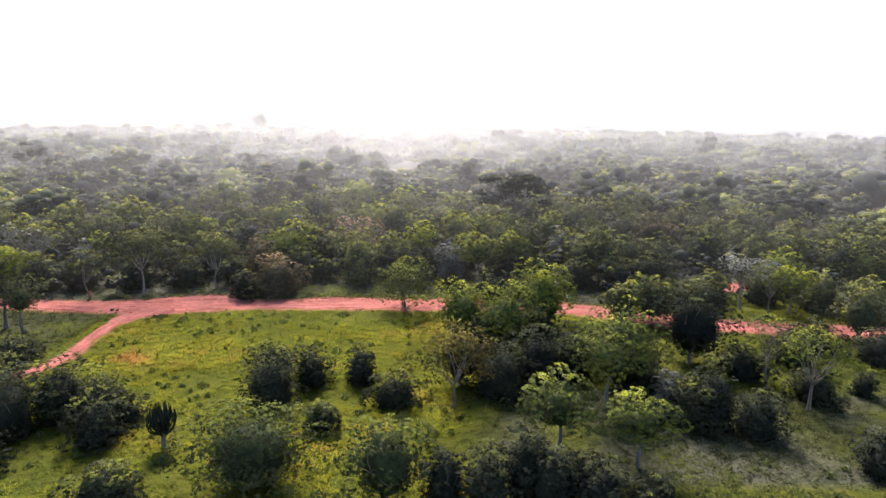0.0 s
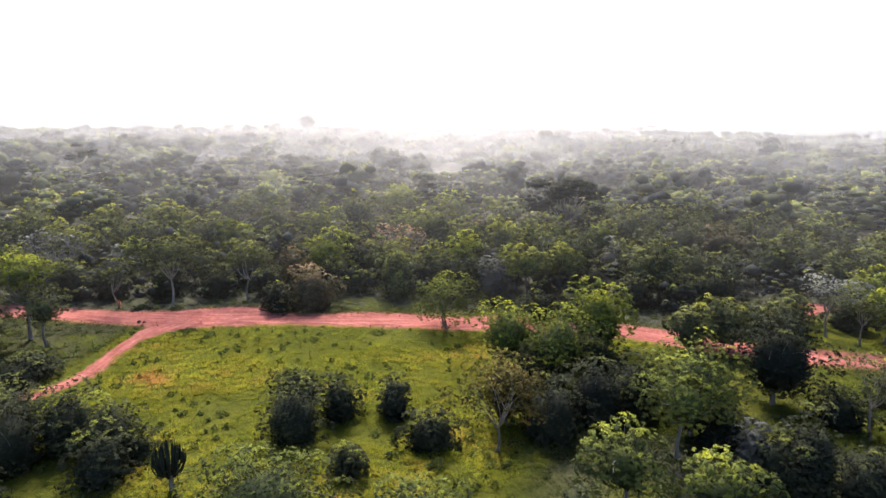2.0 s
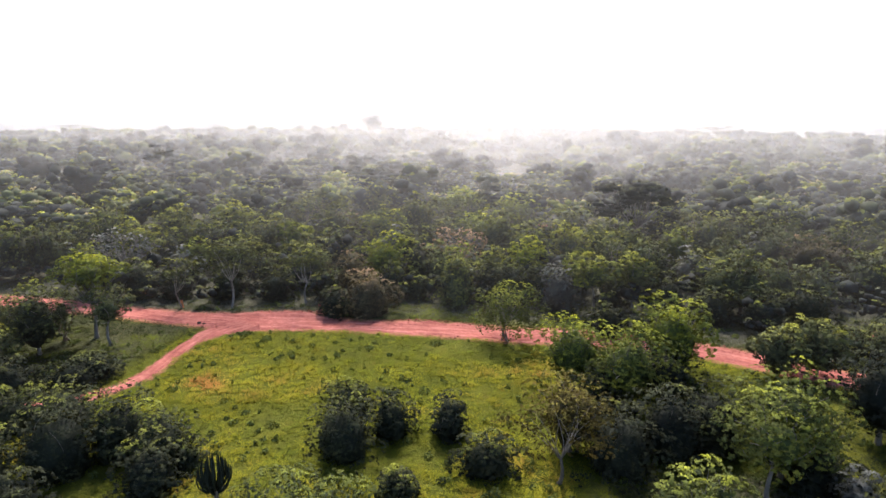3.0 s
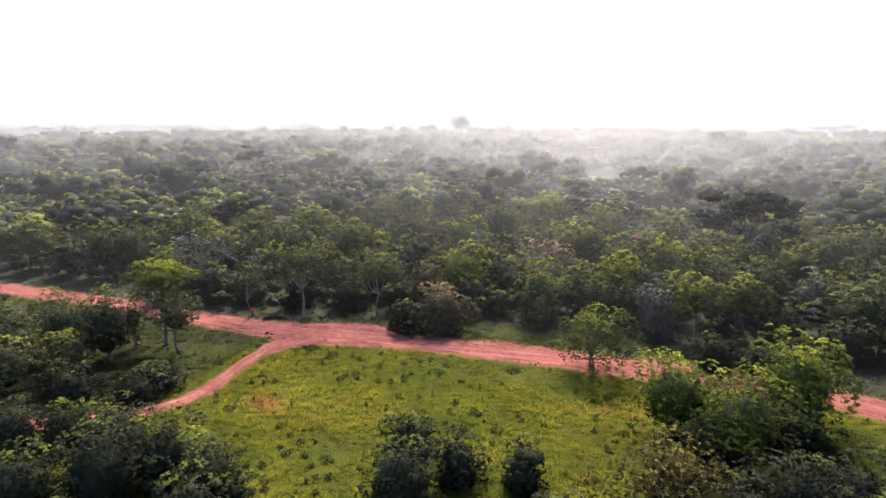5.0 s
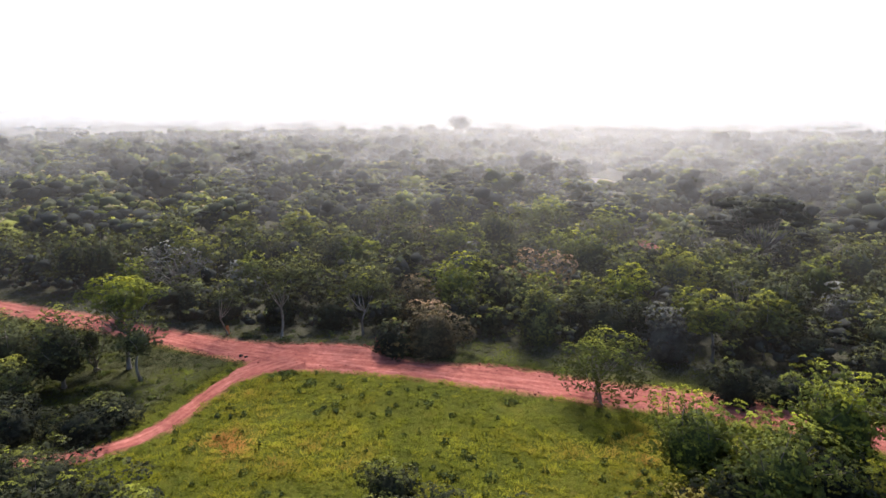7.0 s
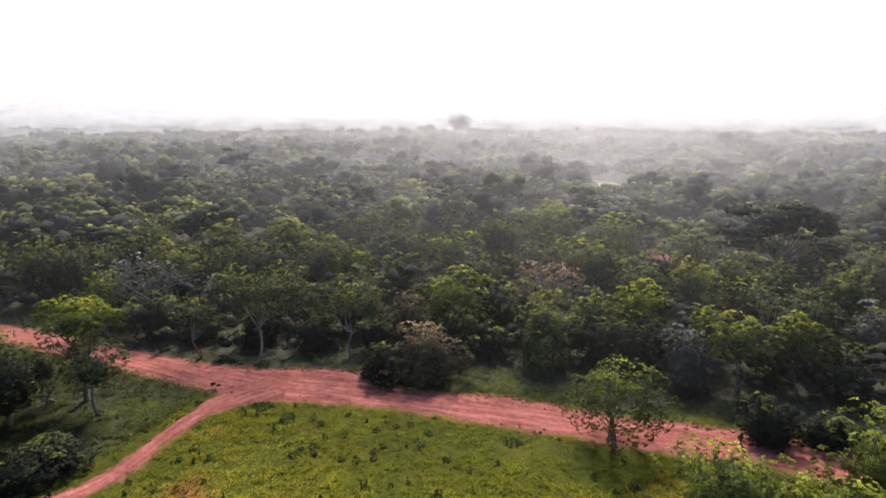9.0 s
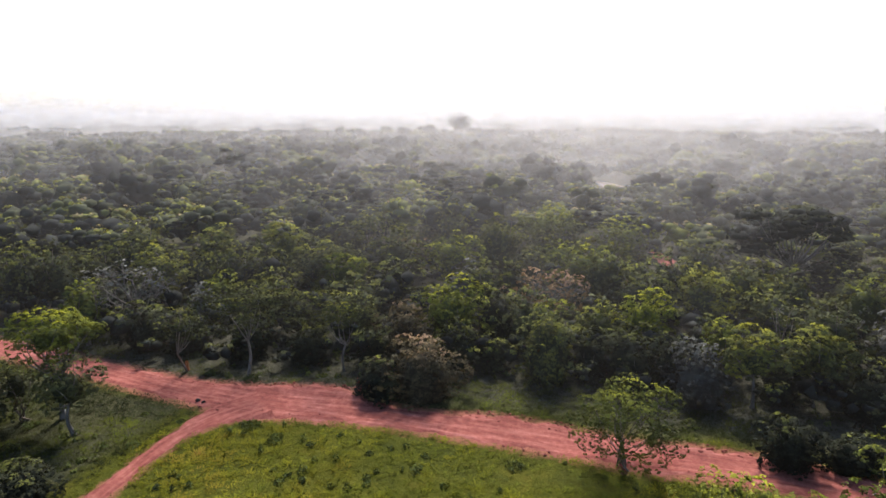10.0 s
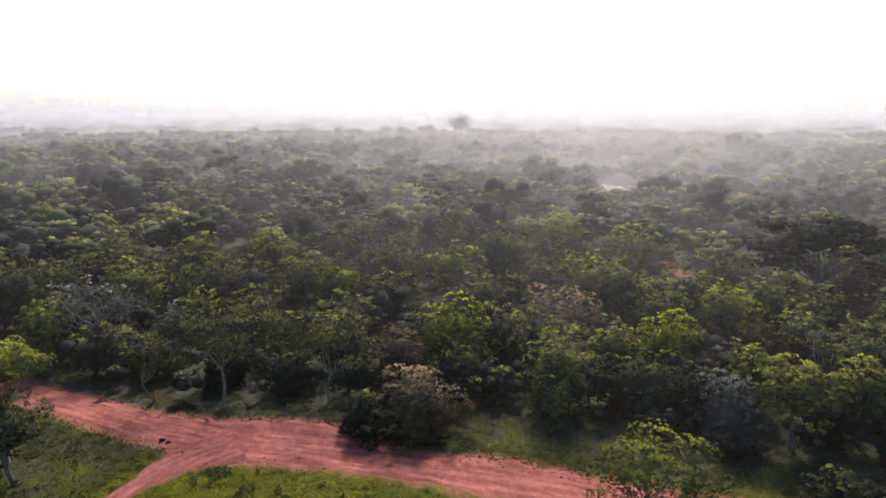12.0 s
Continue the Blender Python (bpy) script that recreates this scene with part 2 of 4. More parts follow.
def tube(points, radii, sides=6):
    points, radii = np.asarray(points, float), np.asarray(radii, float)
    way = unit(np.gradient(points, axis=0))
    side = unit(np.cross(way, np.array([0.31, 0.95, 0.05])))
    up = np.cross(way, side)
    a = np.arange(sides) * 2 * np.pi / sides
    v = points[:, None] + radii[:, None, None] * (np.cos(a)[None, :, None] * side[:, None] + np.sin(a)[None, :, None] * up[:, None])
    k = len(points)
    i, j = np.meshgrid(np.arange(k - 1), np.arange(sides), indexing="ij")
    q = np.stack([i * sides + j, i * sides + (j + 1) % sides, (i + 1) * sides + (j + 1) % sides, (i + 1) * sides + j], -1)
    return v.reshape(-1, 3), q.reshape(-1, 4)


def bent(rng, a, b, r0, r1, steps=5, sag=0.08):
    """A limb from a to b that bends and tapers."""
    a, b = np.asarray(a, float), np.asarray(b, float)
    s = np.linspace(0, 1, steps)[:, None]
    w = rng.normal(size=3) * np.linalg.norm(b - a) * sag
    return a + (b - a) * s + w * np.sin(np.pi * s), r0 + (r1 - r0) * s[:, 0]


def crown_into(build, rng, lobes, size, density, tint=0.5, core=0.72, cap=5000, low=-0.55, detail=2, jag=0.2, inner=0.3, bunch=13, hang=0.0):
    """Fills lobes (centre, radii) with bunches of leaves over a lumpy inner mass; the bunches stand apart, so that shade shows between them."""
    c = np.array([l[0] for l in lobes], float)
    r = np.array([l[1] for l in lobes], float)
    area = 4 * np.pi * ((r[:, 0] * r[:, 1]) ** 1.6 + 2 * (r[:, 0] * r[:, 2]) ** 1.6) ** (1 / 1.6) / 3 ** (1 / 1.6)
    size *= 0.8
    n = int(min(cap * 1.25, density * area.sum() / (size * size * 0.7)))
    bunch = min(bunch, max(3, n // 7))
    m = max(4, n // bunch)
    pick = rng.choice(len(lobes), m * 3, p=area / area.sum())
    d = directions(rng, m * 3, low)
    at = c[pick] + d * r[pick] * rng.uniform(0.84, 1.08, m * 3)[:, None]
    buried = ((((at[:, None] - c[None]) / r[None]) ** 2).sum(-1) < 0.50).any(1)
    kept = np.flatnonzero(~buried)[:m]
    m, pick, d, at = len(kept), pick[kept], d[kept], at[kept]
    hue = tint + rng.normal(0, 0.09, len(lobes))[pick] + rng.normal(0, 0.07, m)               # from lobe to lobe and bunch to bunch
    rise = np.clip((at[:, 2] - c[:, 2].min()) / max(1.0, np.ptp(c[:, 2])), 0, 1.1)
    hue += -0.11 + 0.44 * rise ** 2 * np.maximum(d[:, 2], 0)                                          # sunlit tops painted into the leaf tint
    wide = size * rng.uniform(1.1, 2.0, m)
    k = np.repeat(np.arange(m), bunch)
    e = unit(directions(rng, m * bunch, -0.45) + 0.55 * d[k])
    spray = e * wide[k, None] * np.array([1, 1, 0.7]) * rng.uniform(0.35, 1.08, m * bunch)[:, None]
    where = at[k] + spray - 0.45 * d[k] * (spray * d[k]).sum(1, keepdims=True)                # bunches lie close to the crown's surface
    where[:, 2] -= hang * wide[k] * rng.random(m * bunch) * 2.2
    where[:, 2] = np.maximum(where[:, 2], 0.05)
    facing = unit(e * 0.6 + d[k] * 0.6 + np.array([0, 0, 0.45]) + rng.normal(size=e.shape) * 0.36)
    middle = c.mean(0) - np.array([0, 0, 0.25 * (c[:, 2].max() - c[:, 2].min())])
    soft = unit(0.50 * d[k] + 0.85 * unit(where - middle) + 0.20 * e)
    facing *= np.sign((facing * soft).sum(1, keepdims=True))
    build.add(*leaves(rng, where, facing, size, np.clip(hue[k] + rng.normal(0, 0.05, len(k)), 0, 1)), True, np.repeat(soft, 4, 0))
    if core:
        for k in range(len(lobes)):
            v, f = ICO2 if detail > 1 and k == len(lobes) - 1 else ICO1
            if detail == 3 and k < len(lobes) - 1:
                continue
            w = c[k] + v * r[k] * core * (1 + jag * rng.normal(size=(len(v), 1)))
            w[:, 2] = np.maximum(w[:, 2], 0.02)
            # The inner mass takes a darker tint, painting the shade inside the crown.
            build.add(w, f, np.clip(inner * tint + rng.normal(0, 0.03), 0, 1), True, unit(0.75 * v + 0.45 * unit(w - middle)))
        if detail == 3:                               # leaves close over the inner mass
            m = int(min(cap * 0.3, 0.7 * area[-1] * core * core / (size * size * 1.2)))
            e = directions(rng, m, -0.7)
            w = c[-1] + e * r[-1] * core * rng.uniform(0.96, 1.25, m)[:, None]
            w[:, 2] = np.maximum(w[:, 2], 0.05)
            out = unit(e + rng.normal(size=(m, 3)) * 0.5)
            build.add(*leaves(rng, w, out, size * 1.7, np.clip(tint - 0.08 + rng.normal(0, 0.08, m), 0, 1)), True, np.repeat(unit(e + 0.3 * out), 4, 0))


def dome_lobes(rng, h, w, low, count, flat=1.0, big=1.0):
    """Many uneven lobes over a rounded crown from low to h, w wide, and one in the middle."""
    out = []
    mid, half = (h + low) / 2, (h - low) / 2
    sx, sy = rng.uniform(0.85, 1.12), rng.uniform(0.85, 1.12)
    ph = rng.uniform(0, 6.28, 3)
    for k in range(count):
        a = k * 2.399 + rng.uniform(-0.5, 0.5)
        z = 1.0 - 1.45 * (k + rng.uniform(0.1, 0.9)) / count
        q = math.sqrt(max(0.0, 1 - z * z))
        bulge = 1 + 0.16 * math.sin(2 * a + ph[0]) + 0.12 * math.sin(3 * a + ph[1]) + rng.normal(0, 0.07)
        rr = w * rng.uniform(0.10, 0.19) * big
        rz = rr * flat * rng.uniform(0.65, 0.95)
        c = (math.cos(a) * q * sx * bulge * (w * 0.5 - rr * 0.7), math.sin(a) * q * sy * bulge * (w * 0.5 - rr * 0.7),
             max(rz * 0.6, mid + z * (half - rz * 0.8) * (0.9 + 0.16 * math.sin(a + ph[2]))))
        out.append((c, (rr, rr * rng.uniform(0.85, 1.15), rz)))
    out.append(((0, 0, mid - half * 0.08), (w * 0.31 * sx, w * 0.31 * sy, half * 0.74)))
    return out


def flat_lobes(rng, h, w, count, layers=0.28):
    """Spreading, flat-topped foliage in a few distinct layers, as of a thorn tree."""
    out = []
    ph = rng.uniform(0, 6.28)
    for k in range(count):
        a = k * 2.399 + rng.uniform(-0.3, 0.3)
        q = math.sqrt((k + 0.6) / count)
        rad = w * 0.5 * q * 0.80 * (1 + 0.18 * math.sin(2 * a + ph))
        rr = w * rng.uniform(0.10, 0.17)
        z = h * (1 - layers * int(rng.integers(0, 4)) / 3 - 0.15 * q * q + rng.normal(0, 0.012)) - h * 0.05
        out.append(((rad * math.cos(a), rad * math.sin(a), z), (rr, rr * rng.uniform(0.8, 1.2), h * rng.uniform(0.038, 0.065))))
    return out


def skeleton_into(build, rng, lobes, fork, r, lean=(0, 0), stems=1, limbs=99, sides=6):
    """Trunk (or several) from the ground to the fork, and limbs into the lobes."""
    for s in range(stems):
        foot = np.array([rng.normal(0, 0.45), rng.normal(0, 0.45), -0.15]) if stems > 1 else np.array([0, 0, -0.15])
        f = np.array([lean[0], lean[1], fork]) + (rng.normal(size=3) * 0.55 if stems > 1 else 0)
        p, q = bent(rng, foot, f, r * (1.25 if stems == 1 else 0.8), r * 0.72, 6, 0.05)
        q[0] *= 1.35
        build.add(*tube(p, q, sides), 0.5, True)
        for k, (c, _) in enumerate(lobes[:limbs]):
            if stems > 1 and k % stems != s:
                continue
            p, q = bent(rng, f - np.array([0, 0, 0.1]), np.array(c) * (0.93, 0.93, 1.0), r * 0.40, r * 0.08, 5, 0.10)
            build.add(*tube(p, q, 5), 0.5, True)


def part(name, mesh, parent, label=""):
    ob = new(name, mesh)
    ob.parent = parent
    return tagged(ob, label) if label else ob


def relief(x, y):
    """Height of the ground: nearly level, with soft swells and hummocks."""
    return 0.22 * noise.noise((x * 0.035, y * 0.035, 3.1)) + 0.07 * noise.noise((x * 0.22, y * 0.22, 7.7))


PLACED = []        # (x, y, radius) of every plant set by hand


def stand(name, x, y, label, category, group=""):
    e = new(name)
    e.empty_display_size = 0.5
    e.location = (x, y, relief(x, y))
    return tagged(e, label, category, group)

# ------------------------------------------------------------------ ground, road, mist
# the near edge of the closed wood
EDGE = [(-200, 95), (-120, 94), (-75, 96), (-62, 92), (-45, 95), (-38, 98), (-29, 101), (-20, 102), (-11, 104), (-2, 104), (12, 105), (22, 100), (30, 97), (42, 106), (58, 107), (68, 99), (120, 92), (300, 88)]
EDGE_X, EDGE_Y = [p[0] for p in EDGE], [p[1] for p in EDGE]


def spread(inner_low, inner_high, step, far):
    """Even steps in the middle, growing outwards to far."""
    mid = list(np.arange(inner_low, inner_high + 0.01, step))
    out, d, p = [], step, inner_high
    while p < far:
        d *= 1.35
        p += d
        out.append(p)
    low, d, p = [], step, inner_low
    while p > -far:
        d *= 1.35
        p -= d
        low.append(p)
    return low[::-1] + mid + out


def smooth_line(points, step=0.5):
    """Points along a rounded line through those given."""
    p = np.array(points, float)
    for _ in range(4):
        q = np.empty((2 * len(p), p.shape[1]))
        q[0::2], q[1::2] = p, p
        q[1:-1:2], q[2:-1:2] = p[:-1] * 0.75 + p[1:] * 0.25, p[:-1] * 0.25 + p[1:] * 0.75
        p = q
    d = np.r_[0, np.cumsum(np.linalg.norm(np.diff(p[:, :2], axis=0), axis=1))]
    s = np.arange(0, d[-1], step)
    return np.stack([np.interp(s, d, p[:, k]) for k in range(p.shape[1])], 1)


# centre x, y, half width towards the camera's side, half width towards the wood
ROAD = smooth_line([(-140, 87, 2.0, 2.0), (-96, 87.6, 2.0, 2.0), (-75, 86.8, 2.0, 2.0), (-63, 86.0, 2.0, 1.9), (-54, 85.2, 2.0, 2.4), (-47, 85.3, 2.6, 3.2),
                    (-42, 85.6, 2.6, 4.6), (-37, 86.3, 2.4, 5.4), (-34.5, 86.8, 2.2, 4.6), (-31, 87.2, 2.1, 2.3), (-24, 87.8, 2.1, 2.0), (-19, 88.0, 2.0, 3.4), (-14, 88.1, 2.0, 3.3),
                    (-9, 88.2, 2.1, 3.0), (-3, 88.3, 2.2, 2.6), (2, 88.8, 2.2, 3.2), (8, 89.2, 2.3, 2.8), (15, 88.8, 2.3, 2.4), (23, 87.0, 2.4, 2.6), (31, 82.6, 2.4, 2.4),
                    (38, 80.8, 2.2, 2.2), (46, 80.0, 2.2, 2.2), (60, 79.2, 2.0, 2.0), (100, 79, 2.0, 2.0)])
TRACK = smooth_line([(-42.6, 85.8, 4.2, 3.4), (-44.8, 83.0, 2.6, 2.6), (-46.2, 79.0, 1.2, 1.2), (-46.5, 74.5, 1.0, 1.0), (-46.0, 69.5, 0.95, 0.95), (-46.0, 66.0, 0.95, 0.95),
                     (-47.2, 62.8, 0.95, 0.95), (-50.0, 59.6, 0.95, 0.95), (-54.5, 57.0, 1.2, 1.2), (-61, 54.0, 1.2, 1.2)])


def beyond(line, x, y):
    """How far each place lies outside the worn way."""
    d = np.sqrt(((line[:, None, :2] - np.stack([x, y], 1)[None]) ** 2).sum(-1))
    k = d.argmin(0)
    half = np.where(y > line[k, 1], line[k, 3], line[k, 2])
    return d[k, np.arange(len(x))] - half


def build_ground():
    xs, ys = spread(-120, 100, 1.5, 4600), spread(20, 140, 1.5, 4600)
    v = [(x, y, relief(x, y) if abs(x) < 600 and abs(y) < 600 else 0.0) for y in ys for x in xs]
    nx = len(xs)
    f = [(j * nx + i, j * nx + i + 1, (j + 1) * nx + i + 1, (j + 1) * nx + i) for j in range(len(ys) - 1) for i in range(nx - 1)]
    b = Build()
    # Litter deepens under trees, in the fork and at right, as painted shade.
    litter_shade = [min(1.0, max(0.0, 0.5 + (y - np.interp(x, EDGE_X, EDGE_Y) + 10 + 2.5 * noise.noise((x * 0.2, y * 0.2, 9.0))) / 6)) if y > 60 and not (x < -49 and y < 84) else
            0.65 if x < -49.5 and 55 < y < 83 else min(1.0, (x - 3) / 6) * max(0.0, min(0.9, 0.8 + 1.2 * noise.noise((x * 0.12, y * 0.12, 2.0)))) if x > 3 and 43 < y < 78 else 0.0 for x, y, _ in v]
    b.add(v, f, litter_shade, True)
    me = b.mesh("ground", GROUND)
    at = np.array(v)
    dust = np.zeros(len(at))
    close = (np.abs(at[:, 0]) < 125) & (at[:, 1] > 40) & (at[:, 1] < 115)
    dust[close] = np.maximum(1 - np.maximum(beyond(ROAD[::2], *at[close, :2].T), 0) / 2.2, 1 - np.maximum(beyond(TRACK[::2], *at[close, :2].T), 0) / 1.0).clip(0, 1) * 0.75
    me.attributes.new("dust", "FLOAT", "POINT").data.foreach_set("value", dust.astype(np.float32))
    tagged(new("ground", me), "rough grassland of green and straw-coloured tussocks on flat earth", "ground", kind="structure")


build_ground()


def strip(name, line, material, label, category, lift, seed):
    """A worn road: two wheel ruts, a low middle, ragged edges that sink into the grass."""
    way = unit(np.gradient(line[:, :2], axis=0))
    side = np.stack([-way[:, 1], way[:, 0]], 1)                 # to the left of the way
    across = np.linspace(-1, 1, 17)
    v, offset = [], []
    for (x, y, near, far), (sx, sy) in zip(line, side):
        for a in across:
            half = far if (a > 0) == (sy > 0) else near
            ragged = 0.75 * noise.noise((x * 0.55, y * 0.55, seed + (5 if a > 0 else 0))) + 0.45 * noise.noise((x * 1.9, y * 1.9, seed + (9 if a > 0 else 2)))
            o = a * (half + ragged * min(1.0, half / 2.0))
            px, py = x + sx * o, y + sy * o
            rut = 0.05 * (math.exp(-((abs(o) - 0.85) / 0.28) ** 2))
            edge = max(0.0, (abs(a) - 0.8) / 0.2)
            bank = 0.45 * max(0.0, min(1.0, (half - 2.8) / 1.5)) * max(0.0, 1 - abs(abs(a) - 0.72) / 0.22) * (0.6 + 0.8 * abs(noise.noise((px * 0.9, py * 0.9, 4.4))))
            z = relief(px, py) + lift + bank - rut - edge * (lift + 0.05) + 0.02 * noise.noise((px * 1.3, py * 1.3, 1.7))
            v.append((px, py, z))
            offset.append(o)
    k, m = len(across), len(line)
    f = [(i * k + j, i * k + j + 1, (i + 1) * k + j + 1, (i + 1) * k + j) for i in range(m - 1) for j in range(k - 1)]
    if side[:, 1].mean() < 0:
        f = [q[::-1] for q in f]
    b = Build()
    b.add(v, f, offset, True)
    tagged(new(name, b.mesh(name, material)), label, category, kind="structure")


strip("road", ROAD, RED_EARTH, "red laterite dirt road with wheel ruts and washed-out edges", "road", 0.10, 11.0)
strip("track", TRACK, RED_EARTH, "narrow red dirt track that joins the road", "road", 0.112, 31.0)
strip("pale_clearing", smooth_line([(-27, 303, 1.5, 1.5), (-22, 296, 3, 3), (-19, 288, 4.5, 4.5), (-18, 276, 2.5, 2.5)]), PALE_SAND,
      "pale sandy clearing among the far trees", "clearing", 0.10, 51.0)
strip("red_clearing", smooth_line([(-3, 172, 1.2, 1.2), (-1, 166, 2.2, 2.2), (0, 160, 1.2, 1.2)]), RED_EARTH, "patch of bare red earth in the wood", "clearing", 0.10, 61.0)
strip("red_clearing", smooth_line([(44, 97, 1.5, 1.5), (49.6, 100.5, 3.2, 3.2), (55, 102, 1.5, 1.5)]), RED_EARTH, "patch of bare red earth beside pale trees", "clearing", 0.10, 71.0)

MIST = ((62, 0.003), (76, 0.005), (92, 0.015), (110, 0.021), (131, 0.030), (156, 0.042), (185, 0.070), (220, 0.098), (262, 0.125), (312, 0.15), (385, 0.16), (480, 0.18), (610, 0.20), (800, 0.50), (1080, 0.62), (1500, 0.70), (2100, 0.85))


def build_mist():
    for radius, density in MIST:
        a = np.radians(np.arange(-62, 78.1, 2.0))
        z = np.linspace(-1, 52, 6)
        x, y = -np.sin(a) * radius, 20 + np.cos(a) * radius
        v = [(px, py, h) for h in z for px, py in zip(x, y)]
        k = len(a)
        f = [(j * k + i, j * k + i + 1, (j + 1) * k + i + 1, (j + 1) * k + i) for j in range(len(z) - 1) for i in range(k - 1)]
        b = Build()
        bank = 0.72 + 0.68 * np.exp(-((np.degrees(a) - 5) / 15) ** 2) - 0.25 * np.clip((np.degrees(a) - 28) / 14, 0, 1)     # densest ahead, imitating the sun's glow; thinned leftward where it is dimmer
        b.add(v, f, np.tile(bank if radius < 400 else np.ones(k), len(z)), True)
        # farther sheets get a paler colour to whiten the distance
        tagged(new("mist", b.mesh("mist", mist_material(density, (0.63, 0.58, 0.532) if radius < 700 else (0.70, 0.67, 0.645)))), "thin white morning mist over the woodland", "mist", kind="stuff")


build_mist()


def build_high_haze():
    """The white haze that whitens the lowest part of the sky, far behind the wood."""
    a = np.radians(np.arange(-70, 86.1, 4.0))
    z = np.linspace(-1, 640, 12)
    v = [(-math.sin(t) * 2600, 20 + math.cos(t) * 2600, h) for h in z for t in a]
    k = len(a)
    b = Build()
    b.add(v, [(j * k + i, j * k + i + 1, (j + 1) * k + i + 1, (j + 1) * k + i) for j in range(len(z) - 1) for i in range(k - 1)], 1.0, True)
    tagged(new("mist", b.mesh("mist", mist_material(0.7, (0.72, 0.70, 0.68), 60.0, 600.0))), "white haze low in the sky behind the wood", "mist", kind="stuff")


build_high_haze()

# ------------------------------------------------------------------ plants
LABELS = {
    "round": "leafy {} tree with a rounded crown of several lobes",
    "thorn": "flat-topped {} thorn tree with spreading limbs",
    "airy": "light, feathery {} tree with a see-through crown",
    "shrub": "dense {} thicket with foliage down to the ground",
    "weeping": "{} tree with hanging foliage",
    "umbrella": "{} tree with a domed crown on a bare pale trunk",
    "open": "{} tree with thin see-through foliage on spreading limbs",
    "bare": "half-bare {} tree with thin tangled twigs",
    "tiered": "tall {} tree with flat tiers of foliage and pale limbs",
}
COLOURS = {"bright": "yellow-green", "olive": "olive-green", "dark": "dark green", "grey": "silvery grey", "brown": "rusty brown", "bronze": "bronze-green", "mixed": "green"}
SEED = [100]


def plant_meshes(kind, leaf, h, w, tint, seed, size=0.30, cap=4200, dense=1.0, limbs=14):
    """Meshes of the wood and of the foliage of one plant, standing at the origin."""
    rng = np.random.default_rng(seed)
    wood, crown = Build(), Build()
    bark = BARK
    if kind == "round":
        lobes = dome_lobes(rng, h, w, -h * 0.10, int(rng.integers(22, 30)))
        skeleton_into(wood, rng, lobes, h * 0.26, 0.019 * h + 0.03, limbs=limbs)
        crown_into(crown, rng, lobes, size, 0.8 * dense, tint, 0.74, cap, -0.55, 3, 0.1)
    elif kind == "shrub":
        lobes = dome_lobes(rng, h, w, -h * 0.5, int(rng.integers(20, 28)), 0.95)
        skeleton_into(wood, rng, lobes, h * 0.12, 0.08, stems=3, limbs=6, sides=5)
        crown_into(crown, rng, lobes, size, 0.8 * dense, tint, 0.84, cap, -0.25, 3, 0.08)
    elif kind == "airy":
        lobes = dome_lobes(rng, h, w, h * 0.08, 26, 0.85)
        skeleton_into(wood, rng, lobes, h * 0.2, 0.014 * h + 0.02, stems=4, limbs=limbs)
        crown_into(crown, rng, lobes, size * 0.8, 0.62 * dense, tint, 0.45, cap, -0.8, 3)
    elif kind == "umbrella":                          # a domed crown of separate tufts on a trunk that shows below it
        lobes = dome_lobes(rng, h, w, h * (0.20 if h < 11 else 0.50), int(rng.integers(26, 32)), 0.75, 0.9)     # the tallest carry their crown high
        skeleton_into(wood, rng, lobes, h * 0.40, 0.017 * h + 0.03, lean=(rng.normal(0, 0.3), rng.normal(0, 0.3)), limbs=18)
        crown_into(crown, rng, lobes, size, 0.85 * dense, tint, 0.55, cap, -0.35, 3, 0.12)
        bark = PALE_BARK
    elif kind == "open":                              # few leaves on a spreading frame of limbs
        lobes = dome_lobes(rng, h, w, h * 0.30, 26, 0.7, 0.9)[:-1]
        skeleton_into(wood, rng, lobes, h * 0.34, 0.015 * h + 0.03, lean=(0.4, 0.2), limbs=13)
        crown_into(crown, rng, lobes, size * 0.85, 0.62 * dense, tint, 0.0, cap, -0.7, 2, bunch=9)
    elif kind == "weeping":                           # spreading top, foliage hanging to the ground on several thin stems
        top = dome_lobes(rng, h, w * 1.05, h * 0.04, 30, 0.8)
        skirt = [((math.cos(a) * 0.36 * w, math.sin(a) * 0.36 * w, h * z), (w * 0.15, w * 0.15, h * 0.13)) for a, z in ((0.2, 0.30), (0.9, 0.42), (1.6, 0.30), (2.4, 0.44), (3.2, 0.32), (3.9, 0.42), (4.6, 0.28), (5.3, 0.40), (5.9, 0.26))]
        skirt += [((math.cos(a) * 0.2 * w, math.sin(a) * 0.2 * w, h * z), (w * 0.17, w * 0.17, h * 0.14)) for a, z in ((0.5, 0.36), (1.6, 0.42), (2.7, 0.38), (3.8, 0.44), (4.9, 0.36), (6.0, 0.42))]
        skeleton_into(wood, rng, top, h * 0.24, 0.010 * h + 0.02, stems=6, limbs=18)
        crown_into(crown, rng, top[:-1] + skirt + top[-1:], size * 0.75, 0.85 * dense, tint, 0.0, cap, -0.8, 3)
    elif kind == "thorn":
        lobes = flat_lobes(rng, h, w, int(rng.integers(24, 30)), 0.27)
        skeleton_into(wood, rng, lobes, h * 0.36, 0.013 * h + 0.02, lean=(rng.normal(0, 0.5), rng.normal(0, 0.5)), limbs=8)
        crown_into(crown, rng, lobes, size * 0.62, 2.2 * dense, tint, 0.0, cap, -0.6)
        bark = PALE_BARK if h > 9 and w > 9 else BARK
    elif kind == "tiered":
        lobes = flat_lobes(rng, h, w, 30, 0.46)
        skeleton_into(wood, rng, lobes, h * 0.34, 0.026 * h)
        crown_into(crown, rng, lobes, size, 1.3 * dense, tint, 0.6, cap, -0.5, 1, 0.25)
